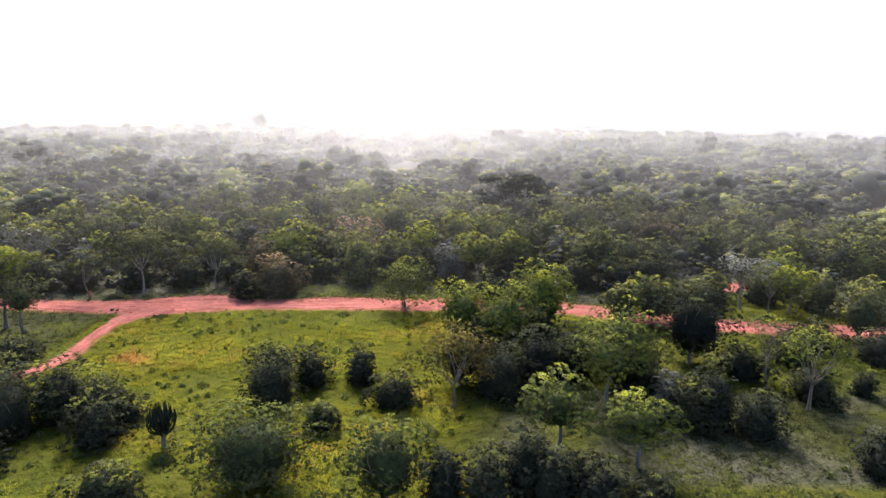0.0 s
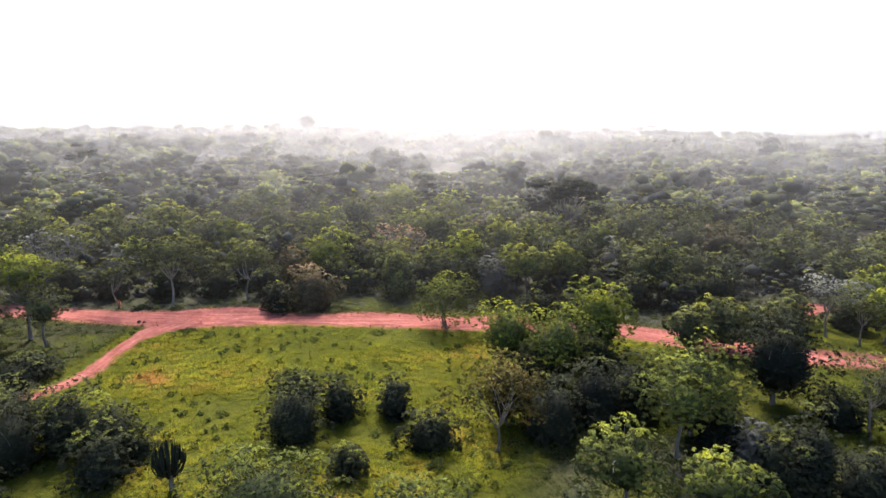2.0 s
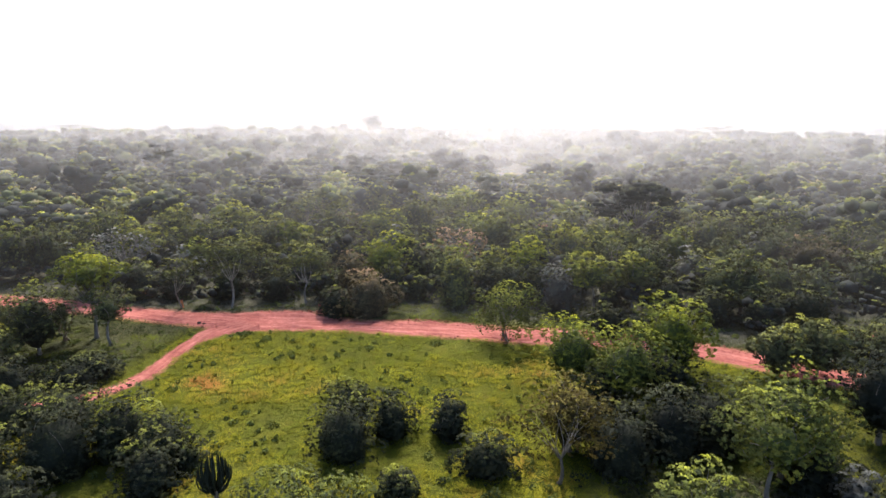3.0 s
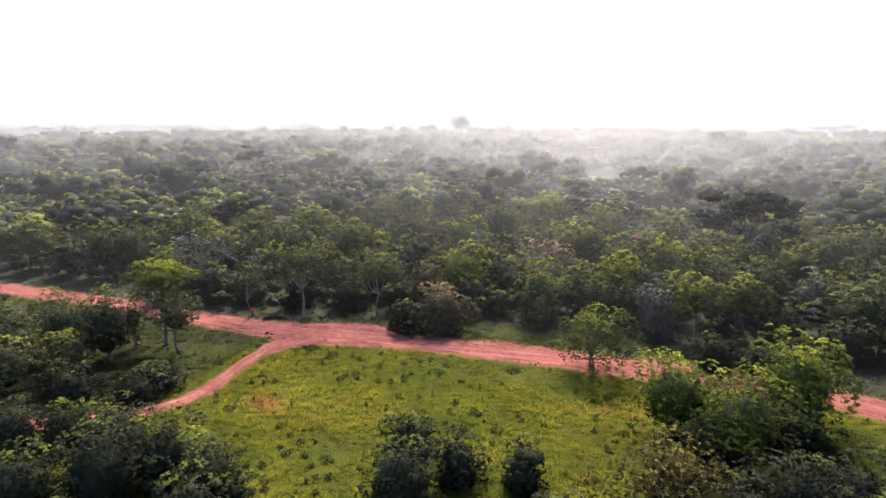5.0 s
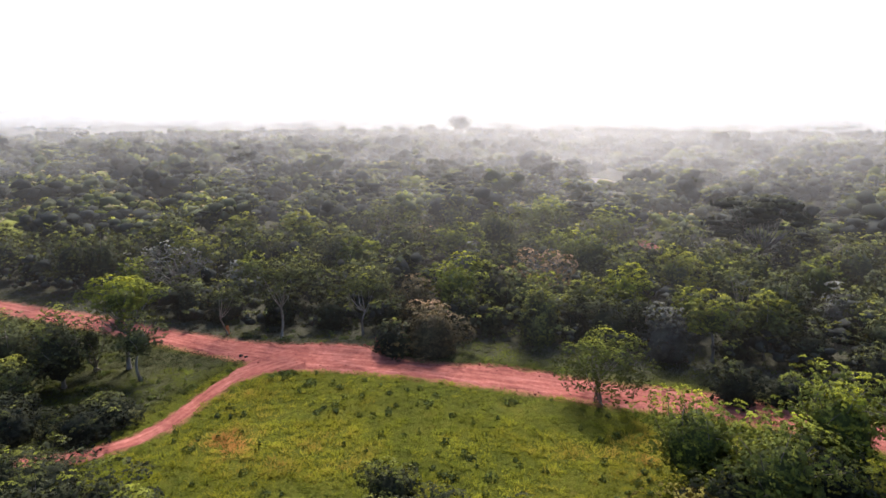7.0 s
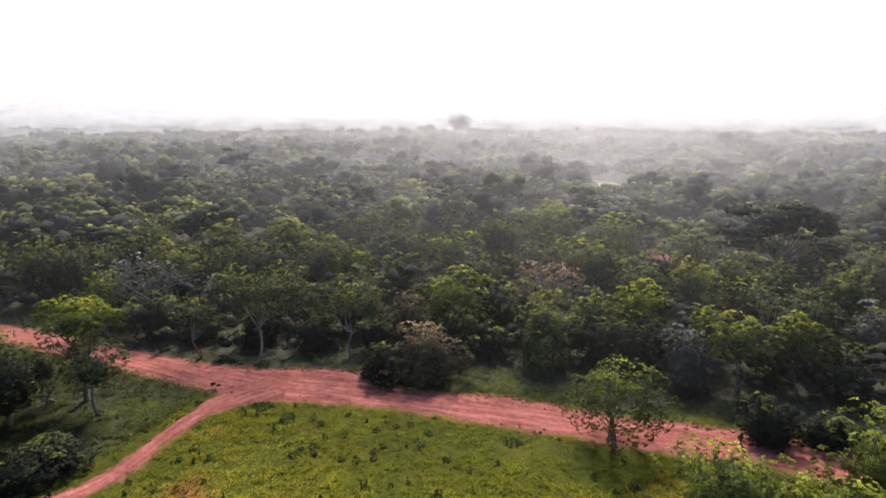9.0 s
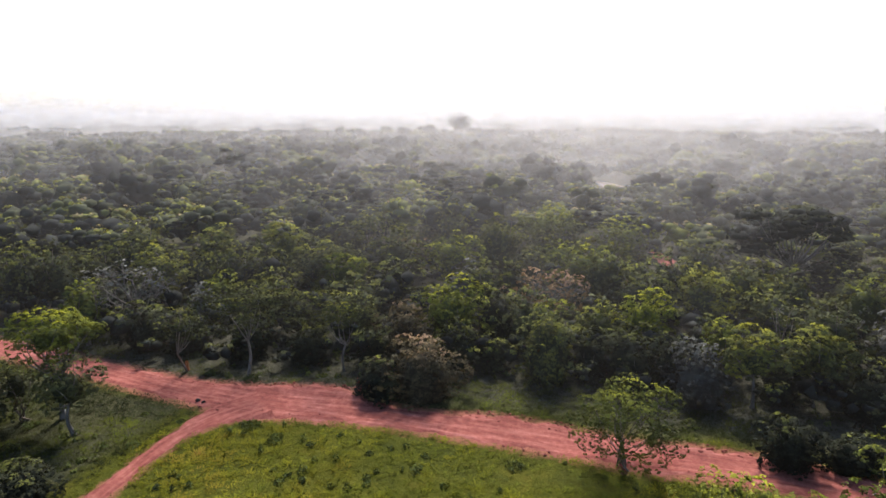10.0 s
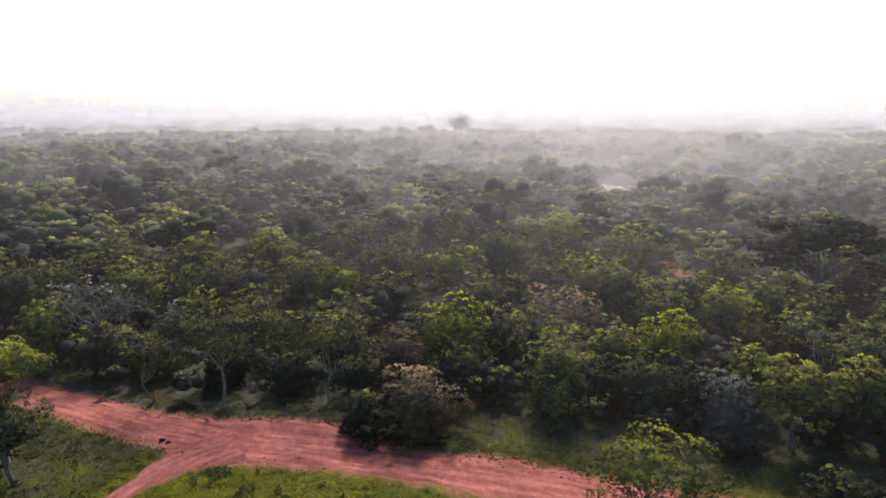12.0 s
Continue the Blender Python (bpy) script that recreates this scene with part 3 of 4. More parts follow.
        bark = PALE_BARK
    else:                                             # bare
        lobes = dome_lobes(rng, h, w, h * 0.15, 20)
        skeleton_into(wood, rng, lobes, h * 0.3, 0.028 * h + 0.02, stems=2)
        for c, r in lobes:
            for d in directions(rng, 9, -0.3):
                p, q = bent(rng, np.array(c) * 0.92, np.array(c) + d * np.array(r) * 1.25, 0.035, 0.010, 4, 0.12)
                wood.add(*tube(p, q, 3), 0.5, True)
        crown_into(crown, rng, lobes, size * 0.75, 0.38 * dense, tint, 0.0, cap, -0.7)
        bark = PALE_BARK
    return wood.mesh("trunk", bark), crown.mesh("crown", LEAF[leaf])


def plant(kind, leaf, x, y, h, w, tint=0.5, size=0.30, cap=4200, label="", group="", dense=1.0):
    SEED[0] += 1
    name = "shrub" if kind == "shrub" else "tree"
    if y < 78 and kind != "bare":                     # finer foliage where the camera passes near
        size, cap = size * 0.62, int(cap * 1.7)
    elif y < 113 and kind != "bare":
        size, cap = size * 0.8, int(cap * 1.4)
    wood, crown = plant_meshes(kind, leaf, h, w, tint, SEED[0], size, cap, dense)
    e = stand(name, x, y, label or LABELS[kind].format(COLOURS[leaf]), name, group)
    part("trunk", wood, e)
    part("crown", crown, e)
    e.rotation_euler[2] = (SEED[0] * 2.399) % 6.283
    PLACED.append((x, y, w / 2))
    return e


def candelabra(x, y, h, w):
    """A candelabra tree: short trunk and many upright ribbed arms that curve out and up."""
    rng = np.random.default_rng(7)
    e = stand("candelabra_tree", x, y, "dark candelabra euphorbia with upright succulent arms in the grass", "candelabra tree")
    b = Build()
    p, q = bent(rng, (0, 0, -0.1), (0.05, 0, h * 0.36), 0.22, 0.17, 5, 0.03)
    b.add(*tube(p, q, 8), 0.5, True)
    part("trunk", b.mesh("trunk", BARK), e)
    for k in range(66):
        a, out = k * 2.399 + rng.uniform(-0.3, 0.3), math.sqrt((k + 0.5) / 66) * rng.uniform(0.8, 1.05)
        foot = np.array([0.05, 0, h * rng.uniform(0.22, 0.42)])
        tip = np.array([math.cos(a) * out * w * 0.5, math.sin(a) * out * w * 0.5, h * (1.0 - 0.30 * out * out) * rng.uniform(0.84, 1.0)])
        s = np.linspace(0, 1, 9)[:, None]
        knee = np.array([tip[0] * 1.25, tip[1] * 1.25, foot[2] + h * 0.10])
        pts = foot * (1 - s) ** 2 + knee * 2 * s * (1 - s) + tip * s * s
        rad = 0.72 * np.array([0.07, 0.08, 0.095, 0.075, 0.095, 0.075, 0.095, 0.07, 0.03])
        arm = Build()
        arm.add(*tube(pts, rad, 5), 0.5, False)
        part("arm", arm.mesh("arm", EUPHORBIA_SKIN), e)
    PLACED.append((x, y, w / 2))


# meadow thickets in front of the road
for x, y, h, w, tint in ((-17.8, 56.8, 6.0, 7.4, 0.40), (-19.8, 63.5, 4.2, 5.2, 0.5), (-14.5, 60.6, 4.8, 5.4, 0.3), (-9.0, 61.4, 4.6, 4.2, 0.25),
                         (-4.9, 56.4, 3.6, 6.0, 0.35), (-11.4, 51.4, 2.8, 4.0, 0.45)):
    plant("shrub", "dark", x, y, h, w, tint, 0.26, group="thickets in the meadow")
# thicket beside the track
for x, y, h, w, tint in ((-40.5, 49.5, 7.6, 8.5, 0.34), (-37.4, 53.0, 6.6, 7.5, 0.42), (-33.2, 52.6, 5.6, 7.0, 0.42), (-31.4, 48.8, 4.8, 6.2, 0.32), (-30.6, 52.2, 2.6, 3.6, 0.5),
                         (-44.5, 54.0, 6.5, 8.0, 0.4), (-51.5, 66.0, 2.9, 6.0, 0.2), (-45.0, 46.0, 6.0, 8.0, 0.35), (-39.0, 43.5, 4.0, 5.5, 0.3), (-26.1, 40.2, 3.4, 5.4, 0.4), (-50.6, 54.6, 4.4, 6.6, 0.3), (-55.6, 52.0, 4.8, 7.0, 0.3)):
    plant("shrub", "dark", x, y, h, w, tint, 0.27, group="thicket beside the track")
candelabra(-25.0, 47.8, 4.8, 2.7)
# near trees at the foot of the meadow
plant("round", "bright", -15.2, 42.4, 7.4, 11.2, 0.11, 0.22, 13000, "wide yellow-green tree with fine feathery leaves below the meadow")
plant("round", "bright", -4.2, 40.6, 7.6, 7.9, 0.12, 0.25, 6500)
for x, y, h, w, tint in ((0.4, 41.0, 4.8, 4.2, 0.2), (3.9, 40.6, 5.0, 5.8, 0.25), (6.8, 42.0, 6.0, 4.8, 0.2), (8.8, 41.2, 5.2, 5.0, 0.25), (12.6, 41.0, 4.0, 6.0, 0.25), (16.5, 40.0, 2.6, 4.0, 0.3)):
    plant("shrub", "dark", x, y, h, w, tint, 0.27)
plant("umbrella", "bright", 10.2, 46.6, 8.4, 7.6, 0.25, 0.32, 4200, dense=1.0)
plant("umbrella", "bright", 17.2, 45.5, 7.2, 6.8, 0.27, 0.32, 4200, dense=1.0)
# the great clump between meadow and road
plant("round", "bright", 2.8, 74.0, 9.0, 8.8, 0.46, 0.30, 5600)
plant("round", "bright", 14.0, 80.0, 10.0, 10.8, 0.52, 0.30, 6500)
plant("shrub", "dark", 12.5, 75.0, 5.6, 8.0, 0.25, 0.3)
plant("shrub", "dark", 5.4, 69.5, 5.6, 7.0, 0.25, 0.3)
plant("round", "bright", 7.8, 70.2, 9.6, 9.8, 0.36, 0.30, 6500)
plant("round", "bronze", 2.2, 60.8, 8.2, 8.0, 0.55, 0.28, 3400)
plant("shrub", "dark", 6.3, 59.5, 6.2, 9.6, 0.25, 0.28)
plant("shrub", "dark", 11.0, 62.0, 7.4, 9.0, 0.2, 0.3)
plant("shrub", "dark", 15.0, 64.5, 6.4, 9.0, 0.22, 0.3)
plant("open", "bronze", 1.2, 55.9, 7.6, 8.4, 0.50, 0.30, 2400, dense=0.9)
plant("umbrella", "bright", 17.3, 56.2, 9.4, 10.2, 0.34, 0.30, 6000)
plant("round", "bright", 19.6, 60.0, 10.6, 8.6, 0.24, 0.32)
plant("round", "dark", 30.4, 67.4, 10.8, 9.8, 0.14, 0.32, 5200)
plant("round", "olive", 30.7, 82.0, 7.6, 8.0, 0.45, 0.36)
plant("round", "olive", 26.2, 81.0, 6.5, 6.0, 0.40, 0.36)
for x, y, h, w, tint in ((26.7, 53.0, 7.4, 6.6, 0.30), (24.6, 53.6, 5.0, 6.6, 0.35), (30.5, 51.6, 4.8, 5.8, 0.25), (21.6, 58.6, 4.2, 6.0, 0.2), (40.4, 58.6, 4.0, 5.6, 0.3),
                         (46.5, 59.8, 3.1, 2.9, 0.3), (37.9, 44.8, 5.2, 4.6, 0.2), (22.5, 63.5, 4.5, 7.0, 0.25), (35.0, 63.5, 4.4, 6.0, 0.25), (44.0, 47.5, 4.6, 6.0, 0.25)):
    plant("shrub", "dark", x, y, h, w, tint, 0.28)
plant("shrub", "grey", 22.8, 54.6, 5.2, 4.0, 0.25, 0.28)
plant("thorn", "olive", 36.6, 61.0, 8.8, 9.5, 0.45, 0.32)
plant("open", "bright", 38.4, 56.3, 9.4, 7.8, 0.45, 0.32, 2600)
# beyond the road on the other side
plant("thorn", "grey", 46.7, 88.0, 9.2, 9.8, 0.95, 0.34, 3400, "pale silvery flat-topped tree beside the bare red earth")
plant("umbrella", "bright", 53.4, 86.5, 7.8, 7.4, 0.55, 0.36, 2600)
plant("thorn", "olive", 49.7, 85.5, 8.0, 8.6, 0.45, 0.36, 2600)
plant("round", "bright", 57.9, 97.6, 8.0, 8.6, 0.5, 0.38, 2600)
plant("round", "olive", 56.7, 75.6, 8.6, 6.6, 0.4, 0.36, 2600)
plant("shrub", "dark", 55.0, 69.0, 4.5, 8.0, 0.2, 0.34, 2600)
plant("shrub", "dark", 62.0, 72.0, 5.0, 8.0, 0.2, 0.36, 2600)
for leaf, x, y, h, w, tint in (("olive", 41.0, 88.0, 6.0, 7.0, 0.4), ("dark", 44.0, 93.0, 5.0, 7.0, 0.4), ("dark", 52.0, 92.0, 5.5, 8.0, 0.35), ("olive", 59.0, 88.0, 7.0, 8.0, 0.4),
                               ("dark", 36.5, 88.5, 4.0, 6.0, 0.4), ("olive", 64.0, 84.0, 7.0, 8.0, 0.45), ("dark", 49.0, 73.0, 4.0, 7.0, 0.3), ("dark", 43.5, 68.0, 4.2, 6.5, 0.3), ("olive", 60.0, 64.0, 6.0, 7.0, 0.4)):
    plant("shrub", leaf, x, y, h, w, tint, 0.36, 2400)
# trees in the fork of road and track
plant("umbrella", "bright", -59.9, 76.4, 11.8, 9.4, 0.42, 0.32, 5200)
plant("umbrella", "olive", -56.2, 74.6, 8.4, 6.2, 0.40, 0.32, 2800)
plant("airy", "olive", -63.3, 74.6, 7.4, 5.0, 0.40, 0.32, 2200)
plant("round", "dark", -62.8, 70.2, 9.8, 8.4, 0.50, 0.32)
plant("round", "olive", -68.0, 68.6, 9.2, 8.4, 0.40, 0.32)
plant("round", "olive", -63.4, 65.2, 6.0, 5.8, 0.55, 0.32)
plant("shrub", "dark", -51.8, 63.6, 3.0, 7.2, 0.25, 0.28)
plant("shrub", "dark", -58.0, 60.5, 4.5, 7.5, 0.25, 0.30)
plant("round", "olive", -66.0, 60.0, 7.0, 7.5, 0.45, 0.32, 3200)
for x, y, h, w, tint in ((-61.0, 63.0, 4.0, 6.0, 0.25), (-71.0, 74.0, 5.5, 7.0, 0.35), (-72.0, 64.0, 7.5, 8.0, 0.3)):
    plant("shrub", "dark", x, y, h, w, tint, 0.30, 2600)
# the edge of the wood behind the road
scarred = plant("thorn", "olive", -55.9, 89.4, 8.0, 7.0, 0.38, 0.32, 2600, "flat-topped thorn tree with its foot stripped to orange wood")
peeled = Build()
peeled.add(*tube([(0, 0, z) for z in (0.1, 0.35, 0.7, 1.0, 1.25)], (0.27, 0.24, 0.22, 0.205, 0.17), 8), 0.5, True)
part("bark_scar", peeled.mesh("bark_scar", SCAR), scarred, "orange stripped bark at the foot")
plant("thorn", "olive", -48.3, 90.8, 11.6, 15.5, 0.34, 0.32, 9500)
plant("thorn", "olive", -38.2, 95.6, 9.6, 11.6, 0.46, 0.32, 6500)
plant("shrub", "brown", -27.2, 93.2, 7.2, 9.4, 0.36, 0.30, 5200, "dry olive bush with rusty brown top beside the road")
plant("shrub", "dark", -31.6, 91.0, 5.0, 5.6, 0.25, 0.30, 3000)
plant("shrub", "olive", -15.1, 102.4, 10.2, 9.6, 0.58, 0.33)
plant("shrub", "dark", -21.8, 102.4, 4.6, 5.0, 0.45, 0.33, 2600)
plant("shrub", "dark", -6.2, 103.6, 8.0, 9.4, 0.36, 0.34)
plant("shrub", "grey", 1.2, 101.4, 7.4, 7.8, 0.02, 0.30, 4200, "silvery grey bush at the edge of the wood")
plant("umbrella", "olive", 6.6, 101.8, 9.0, 6.8, 0.60, 0.34)
plant("umbrella", "olive", 12.7, 104.0, 9.0, 6.8, 0.58, 0.34)
plant("weeping", "bright", -5.5, 86.2, 8.6, 8.4, 0.36, 0.24, 15000, "yellow-green feathery tree standing alone beside the red road", dense=1.6)
plant("shrub", "dark", 8.0, 91.4, 4.8, 5.4, 0.30, 0.30, 3400)
plant("shrub", "dark", 13.0, 92.4, 3.6, 5.4, 0.25, 0.30, 2600)
plant("bare", "grey", -71.7, 97.0, 10.6, 10.0, 0.55, 0.34, 2600)
plant("round", "bright", -74.0, 91.5, 9.8, 7.2, 0.30, 0.34, 3000)
plant("round", "brown", -32.1, 100.5, 8.2, 7.2, 0.30, 0.34, 2800)
plant("round", "bright", -28.4, 106.6, 10.0, 11.0, 0.45, 0.35)
plant("round", "bright", -4.7, 111.5, 9.4, 8.0, 0.62, 0.35, 3400)
plant("round", "olive", -9.8, 109.8, 7.6, 6.4, 0.55, 0.35, 2600)
plant("round", "bright", 3.9, 108.0, 7.4, 5.0, 0.42, 0.35, 2200)
# low thickets that close the front of the wood
for x, y, h, w, tint in ((-66.0, 93.5, 6.5, 7.5, 0.4), (-60.5, 94.5, 5.0, 6.5, 0.3), (-52.0, 96.0, 6.0, 7.5, 0.35), (-44.0, 97.0, 5.5, 7.0, 0.3), (-36.0, 99.5, 5.0, 6.5, 0.3),
                         (-26.0, 101.5, 6.5, 6.5, 0.4), (-10.5, 104.0, 6.0, 6.0, 0.35), (-1.5, 105.0, 6.5, 6.5, 0.3), (9.5, 104.5, 5.0, 6.0, 0.35), (17.5, 103.5, 6.5, 7.5, 0.35),
                         (23.5, 99.5, 6.0, 7.0, 0.4), (30.0, 98.5, 6.5, 8.0, 0.35), (37.0, 102.0, 6.5, 8.0, 0.4)):
    plant("shrub", "dark", x, y, h, w, tint, 0.34, 2400, group="thickets at the edge of the wood")
# crowns that stand out deeper in the wood
for leaf, x, y, h, w, tint in (("olive", -81.9, 126, 10.4, 10.5, 0.55), ("olive", -68.9, 130, 10.4, 9.6, 0.6), ("bright", -49.2, 117, 9.4, 8.0, 0.3), ("olive", -55.5, 120, 10.4, 8.4, 0.5),
                               ("dark", -45.0, 127, 11.4, 10.4, 0.5), ("bright", -36.4, 132, 10.2, 11.4, 0.4), ("bright", -14.6, 134, 9.6, 11.6, 0.45), ("olive", 2.9, 123.8, 9.8, 8.4, 0.7),
                               ("olive", -76.2, 107.4, 10.4, 9.2, 0.6), ("bright", -25.5, 166, 10.2, 12.0, 0.45), ("bright", -8.7, 156.5, 10.4, 11.6, 0.4)):
    plant("round", leaf, x, y, h, w, tint, 0.40, 3200)
plant("bare", "brown", -17.3, 118.2, 9.0, 11.0, 0.8, 0.40, 3200, "pale pinkish dry tree in flower in the wood", dense=2.0)
plant("tiered", "dark", 17.8, 144.0, 15.4, 19.0, 0.10, 0.36, 9000)
plant("round", "dark", 24.0, 142.0, 8.5, 10.0, 0.15, 0.42, 3000)
plant("shrub", "dark", 14.0, 138.0, 7.0, 9.0, 0.2, 0.42, 2400)
plant("tiered", "dark", -78.0, 242.0, 12.5, 12.5, 0.25, 0.6, 1800)
plant("round", "dark", -71.0, 367.0, 13.0, 12.5, 0.3, 0.8, 1200)
plant("round", "dark", -260.0, 256.0, 15.5, 12.0, 0.3, 0.8, 1200)
plant("round", "dark", -236.0, 770.0, 27.5, 38.0, 0.15, 1.3, 2200, "huge lone tree above the misty woodland")

# ------------------------------------------------------------------ the wood


def wooded(x, y, out=0.0):
    """Whether trees of the closed wood may stand there."""
    if ((x + 19) / 14) ** 2 + ((y - 288) / 14) ** 2 < 1 or ((x + 1) / 4) ** 2 + ((y - 163) / 8) ** 2 < 1:
        return False
    if 226 < y < 300 and abs(x + 19 + (y - 291) * 0.045) < 6.5 or 136 < y < 168 and abs(x + 1.5) < 2.8:
        return False
    if y + out > np.interp(x, EDGE_X, EDGE_Y):
        return True
    if x < -72 and 45 < y < 72:
        return True
    return x > 64 and 40 < y < 75 and (x * 7.3 + y * 3.1) % 1.0 < 0.55


def sites(rng, near, far, step, keep=0.9, out=0.0):
    """Jittered places in a ring sector ahead of the camera."""
    found = []
    for gy in np.arange(-20, far + step, step):
        for gx in np.arange(-far, far + step, step):
            r = math.hypot(gx, gy - 10)
            if not near <= r < far:
                continue
            a = math.degrees(math.atan2(-gx, gy - 10))
            if not -48 < a < 68 or rng.random() > keep:
                continue
            x, y = gx + rng.uniform(-0.42, 0.42) * step, gy + rng.uniform(-0.42, 0.42) * step
            if wooded(x, y, out):
                found.append((x, y))
    return found


def clear_of_placed(x, y, r):
    return all((x - px) ** 2 + (y - py) ** 2 > (0.78 * (pr + r)) ** 2 for px, py, pr in PLACED)


def build_near_wood():
    """Single trees of a few forms behind the edge of the wood."""
    rng = np.random.default_rng(5)
    forms = []
    for k, (kind, leaf, h, w, tint) in enumerate((("round", "olive", 8.6, 8.0, 0.5), ("round", "olive", 7.2, 7.0, 0.35), ("shrub", "dark", 6.5, 7.5, 0.5), ("round", "dark", 8.2, 8.2, 0.6),
                                                  ("round", "bright", 8.0, 7.4, 0.30), ("thorn", "olive", 8.6, 9.0, 0.55), ("shrub", "olive", 6.0, 6.8, 0.4), ("shrub", "grey", 6.2, 6.4, 0.2),
                                                  ("round", "brown", 7.4, 7.4, 0.22), ("shrub", "dark", 5.0, 6.0, 0.35))):
        forms.append((kind, leaf, w, plant_meshes(kind, leaf, h, w, tint, 900 + k, 0.30, 1750, 0.9, 7)))
    spots = sites(rng, 60, 152, 7.0, 0.97)
    chance = np.array([0.17, 0.13, 0.13, 0.13, 0.10, 0.08, 0.10, 0.05, 0.05, 0.06])
    count = 0
    for x, y in spots:
        share = chance * np.array([0.6, 1, 4, 4, 0.15, 0.5, 0.6, 2.2, 1, 4]) if x < -50 else chance          # more dark-leaved kinds stand in for dimmer light in the west
        k = rng.choice(len(forms), p=share / share.sum())
        kind, leaf, w, (wood, crown) = forms[k]
        if count >= 300 or not clear_of_placed(x, y, w / 2 * 0.9):
            continue
        name = "shrub" if kind == "shrub" else "tree"
        e = stand(name, x, y, LABELS[kind].format(COLOURS[leaf]), name, "trees of the wood")
        part("trunk", wood, e)
        part("crown", crown, e)
        s = rng.uniform(0.95, 1.45)
        e.scale, e.rotation_euler[2] = (s, s, s * rng.uniform(0.85, 1.1)), rng.uniform(0, 6.28)
        count += 1


def stuff_of(name, spots, forms, rng, label, low=0.8, high=1.25, hue=0.0, spread_hue=0.27, emergent=1.45):
    """Many trees joined in one mesh: far too many to count."""
    V, T, W, F3, F4, S3, S4, n = [], [], [], [], [], [], [], 0
    for x, y in spots:
        v, t, w, f3, f4, s3, s4 = forms[rng.integers(len(forms))]
        tall = rng.random() < 0.09                     # a dark crown that stands above the rest
        a, s = rng.uniform(0, 6.28), rng.uniform(low, high) * (emergent if tall else 1.0)
        c, d = math.cos(a) * s, math.sin(a) * s
        V.append(np.stack([v[:, 0] * c - v[:, 1] * d + x, v[:, 0] * d + v[:, 1] * c + y, v[:, 2] * s * rng.uniform(0.8, 1.15)], 1))
        W.append(np.stack([(w[:, 0] * c - w[:, 1] * d) / s, (w[:, 0] * d + w[:, 1] * c) / s, w[:, 2]], 1))
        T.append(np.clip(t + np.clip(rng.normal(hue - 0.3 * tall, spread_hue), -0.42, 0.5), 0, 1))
        F3.append(f3 + n)
        F4.append(f4 + n)
        S3.append(s3)
        S4.append(s4)
        n += len(v)
    me = mesh_of(name, *(np.concatenate(q) for q in (V, T, W, F3, F4, S3, S4)), [LEAF["mixed"]])
    tagged(new(name, me), label, "woodland", kind="stuff")


def wood_forms(count, cards, size, lobes_n, seed, h=7.6, w=8.0, jag=0.14, core=0.9):
    out = []
    for k in range(count):
        rng = np.random.default_rng(seed + k)
        b = Build()
        hh, ww = h * rng.uniform(0.75, 1.2), w * rng.uniform(0.8, 1.2)
        lobes = flat_lobes(rng, hh, ww, lobes_n + 3) if k % 4 == 3 and lobes_n > 4 else dome_lobes(rng, hh, ww, hh * 0.12, lobes_n, 0.85, 1.35)
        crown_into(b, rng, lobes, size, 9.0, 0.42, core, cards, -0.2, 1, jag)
        out.append(b.arrays())
    return out


def build_far_wood():
    rng = np.random.default_rng(17)
    mid = [p for p in sites(rng, 152, 265, 7.4, 0.95) if clear_of_placed(*p, 3.0)]
    stuff_of("woodland", mid, wood_forms(12, 170, 0.58, 9, 300, 7.8, 9.2, 0.22, 0.76), rng, "closed woodland of rounded green crowns and dark shade")
    far = [p for p in sites(rng, 265, 520, 12.0, 0.95) if clear_of_placed(*p, 3.0)]
    stuff_of("distant_woodland", far, wood_forms(10, 30, 0.9, 5, 400, 8.2, 11.8, 0.12), rng, "distant woodland canopy in haze")
    last = sites(rng, 520, 1050, 20.0, 0.9)
    stuff_of("distant_woodland", last, wood_forms(6, 8, 1.6, 3, 500, 7.0, 16.0), rng, "far woodland canopy fading into mist", 0.8, 1.15, emergent=1.25)
    rim = sites(rng, 1050, 2300, 48.0, 0.9)
    stuff_of("distant_woodland", rim, wood_forms(4, 3, 3.0, 2, 600, 7.5, 40.0), rng, "farthest woodland at the misty horizon", 0.8, 1.1, emergent=1.1)


def build_undergrowth():
    """Bushes that close the wood below and between the trees."""
    rng = np.random.default_rng(41)
    spots = [p for p in sites(rng, 60, 156, 3.8, 0.92, 3.5) if p[1] > 84]
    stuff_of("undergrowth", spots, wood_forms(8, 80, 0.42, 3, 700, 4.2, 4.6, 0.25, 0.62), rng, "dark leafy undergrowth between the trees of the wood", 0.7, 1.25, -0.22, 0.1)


build_near_wood()
build_undergrowth()
build_far_wood()


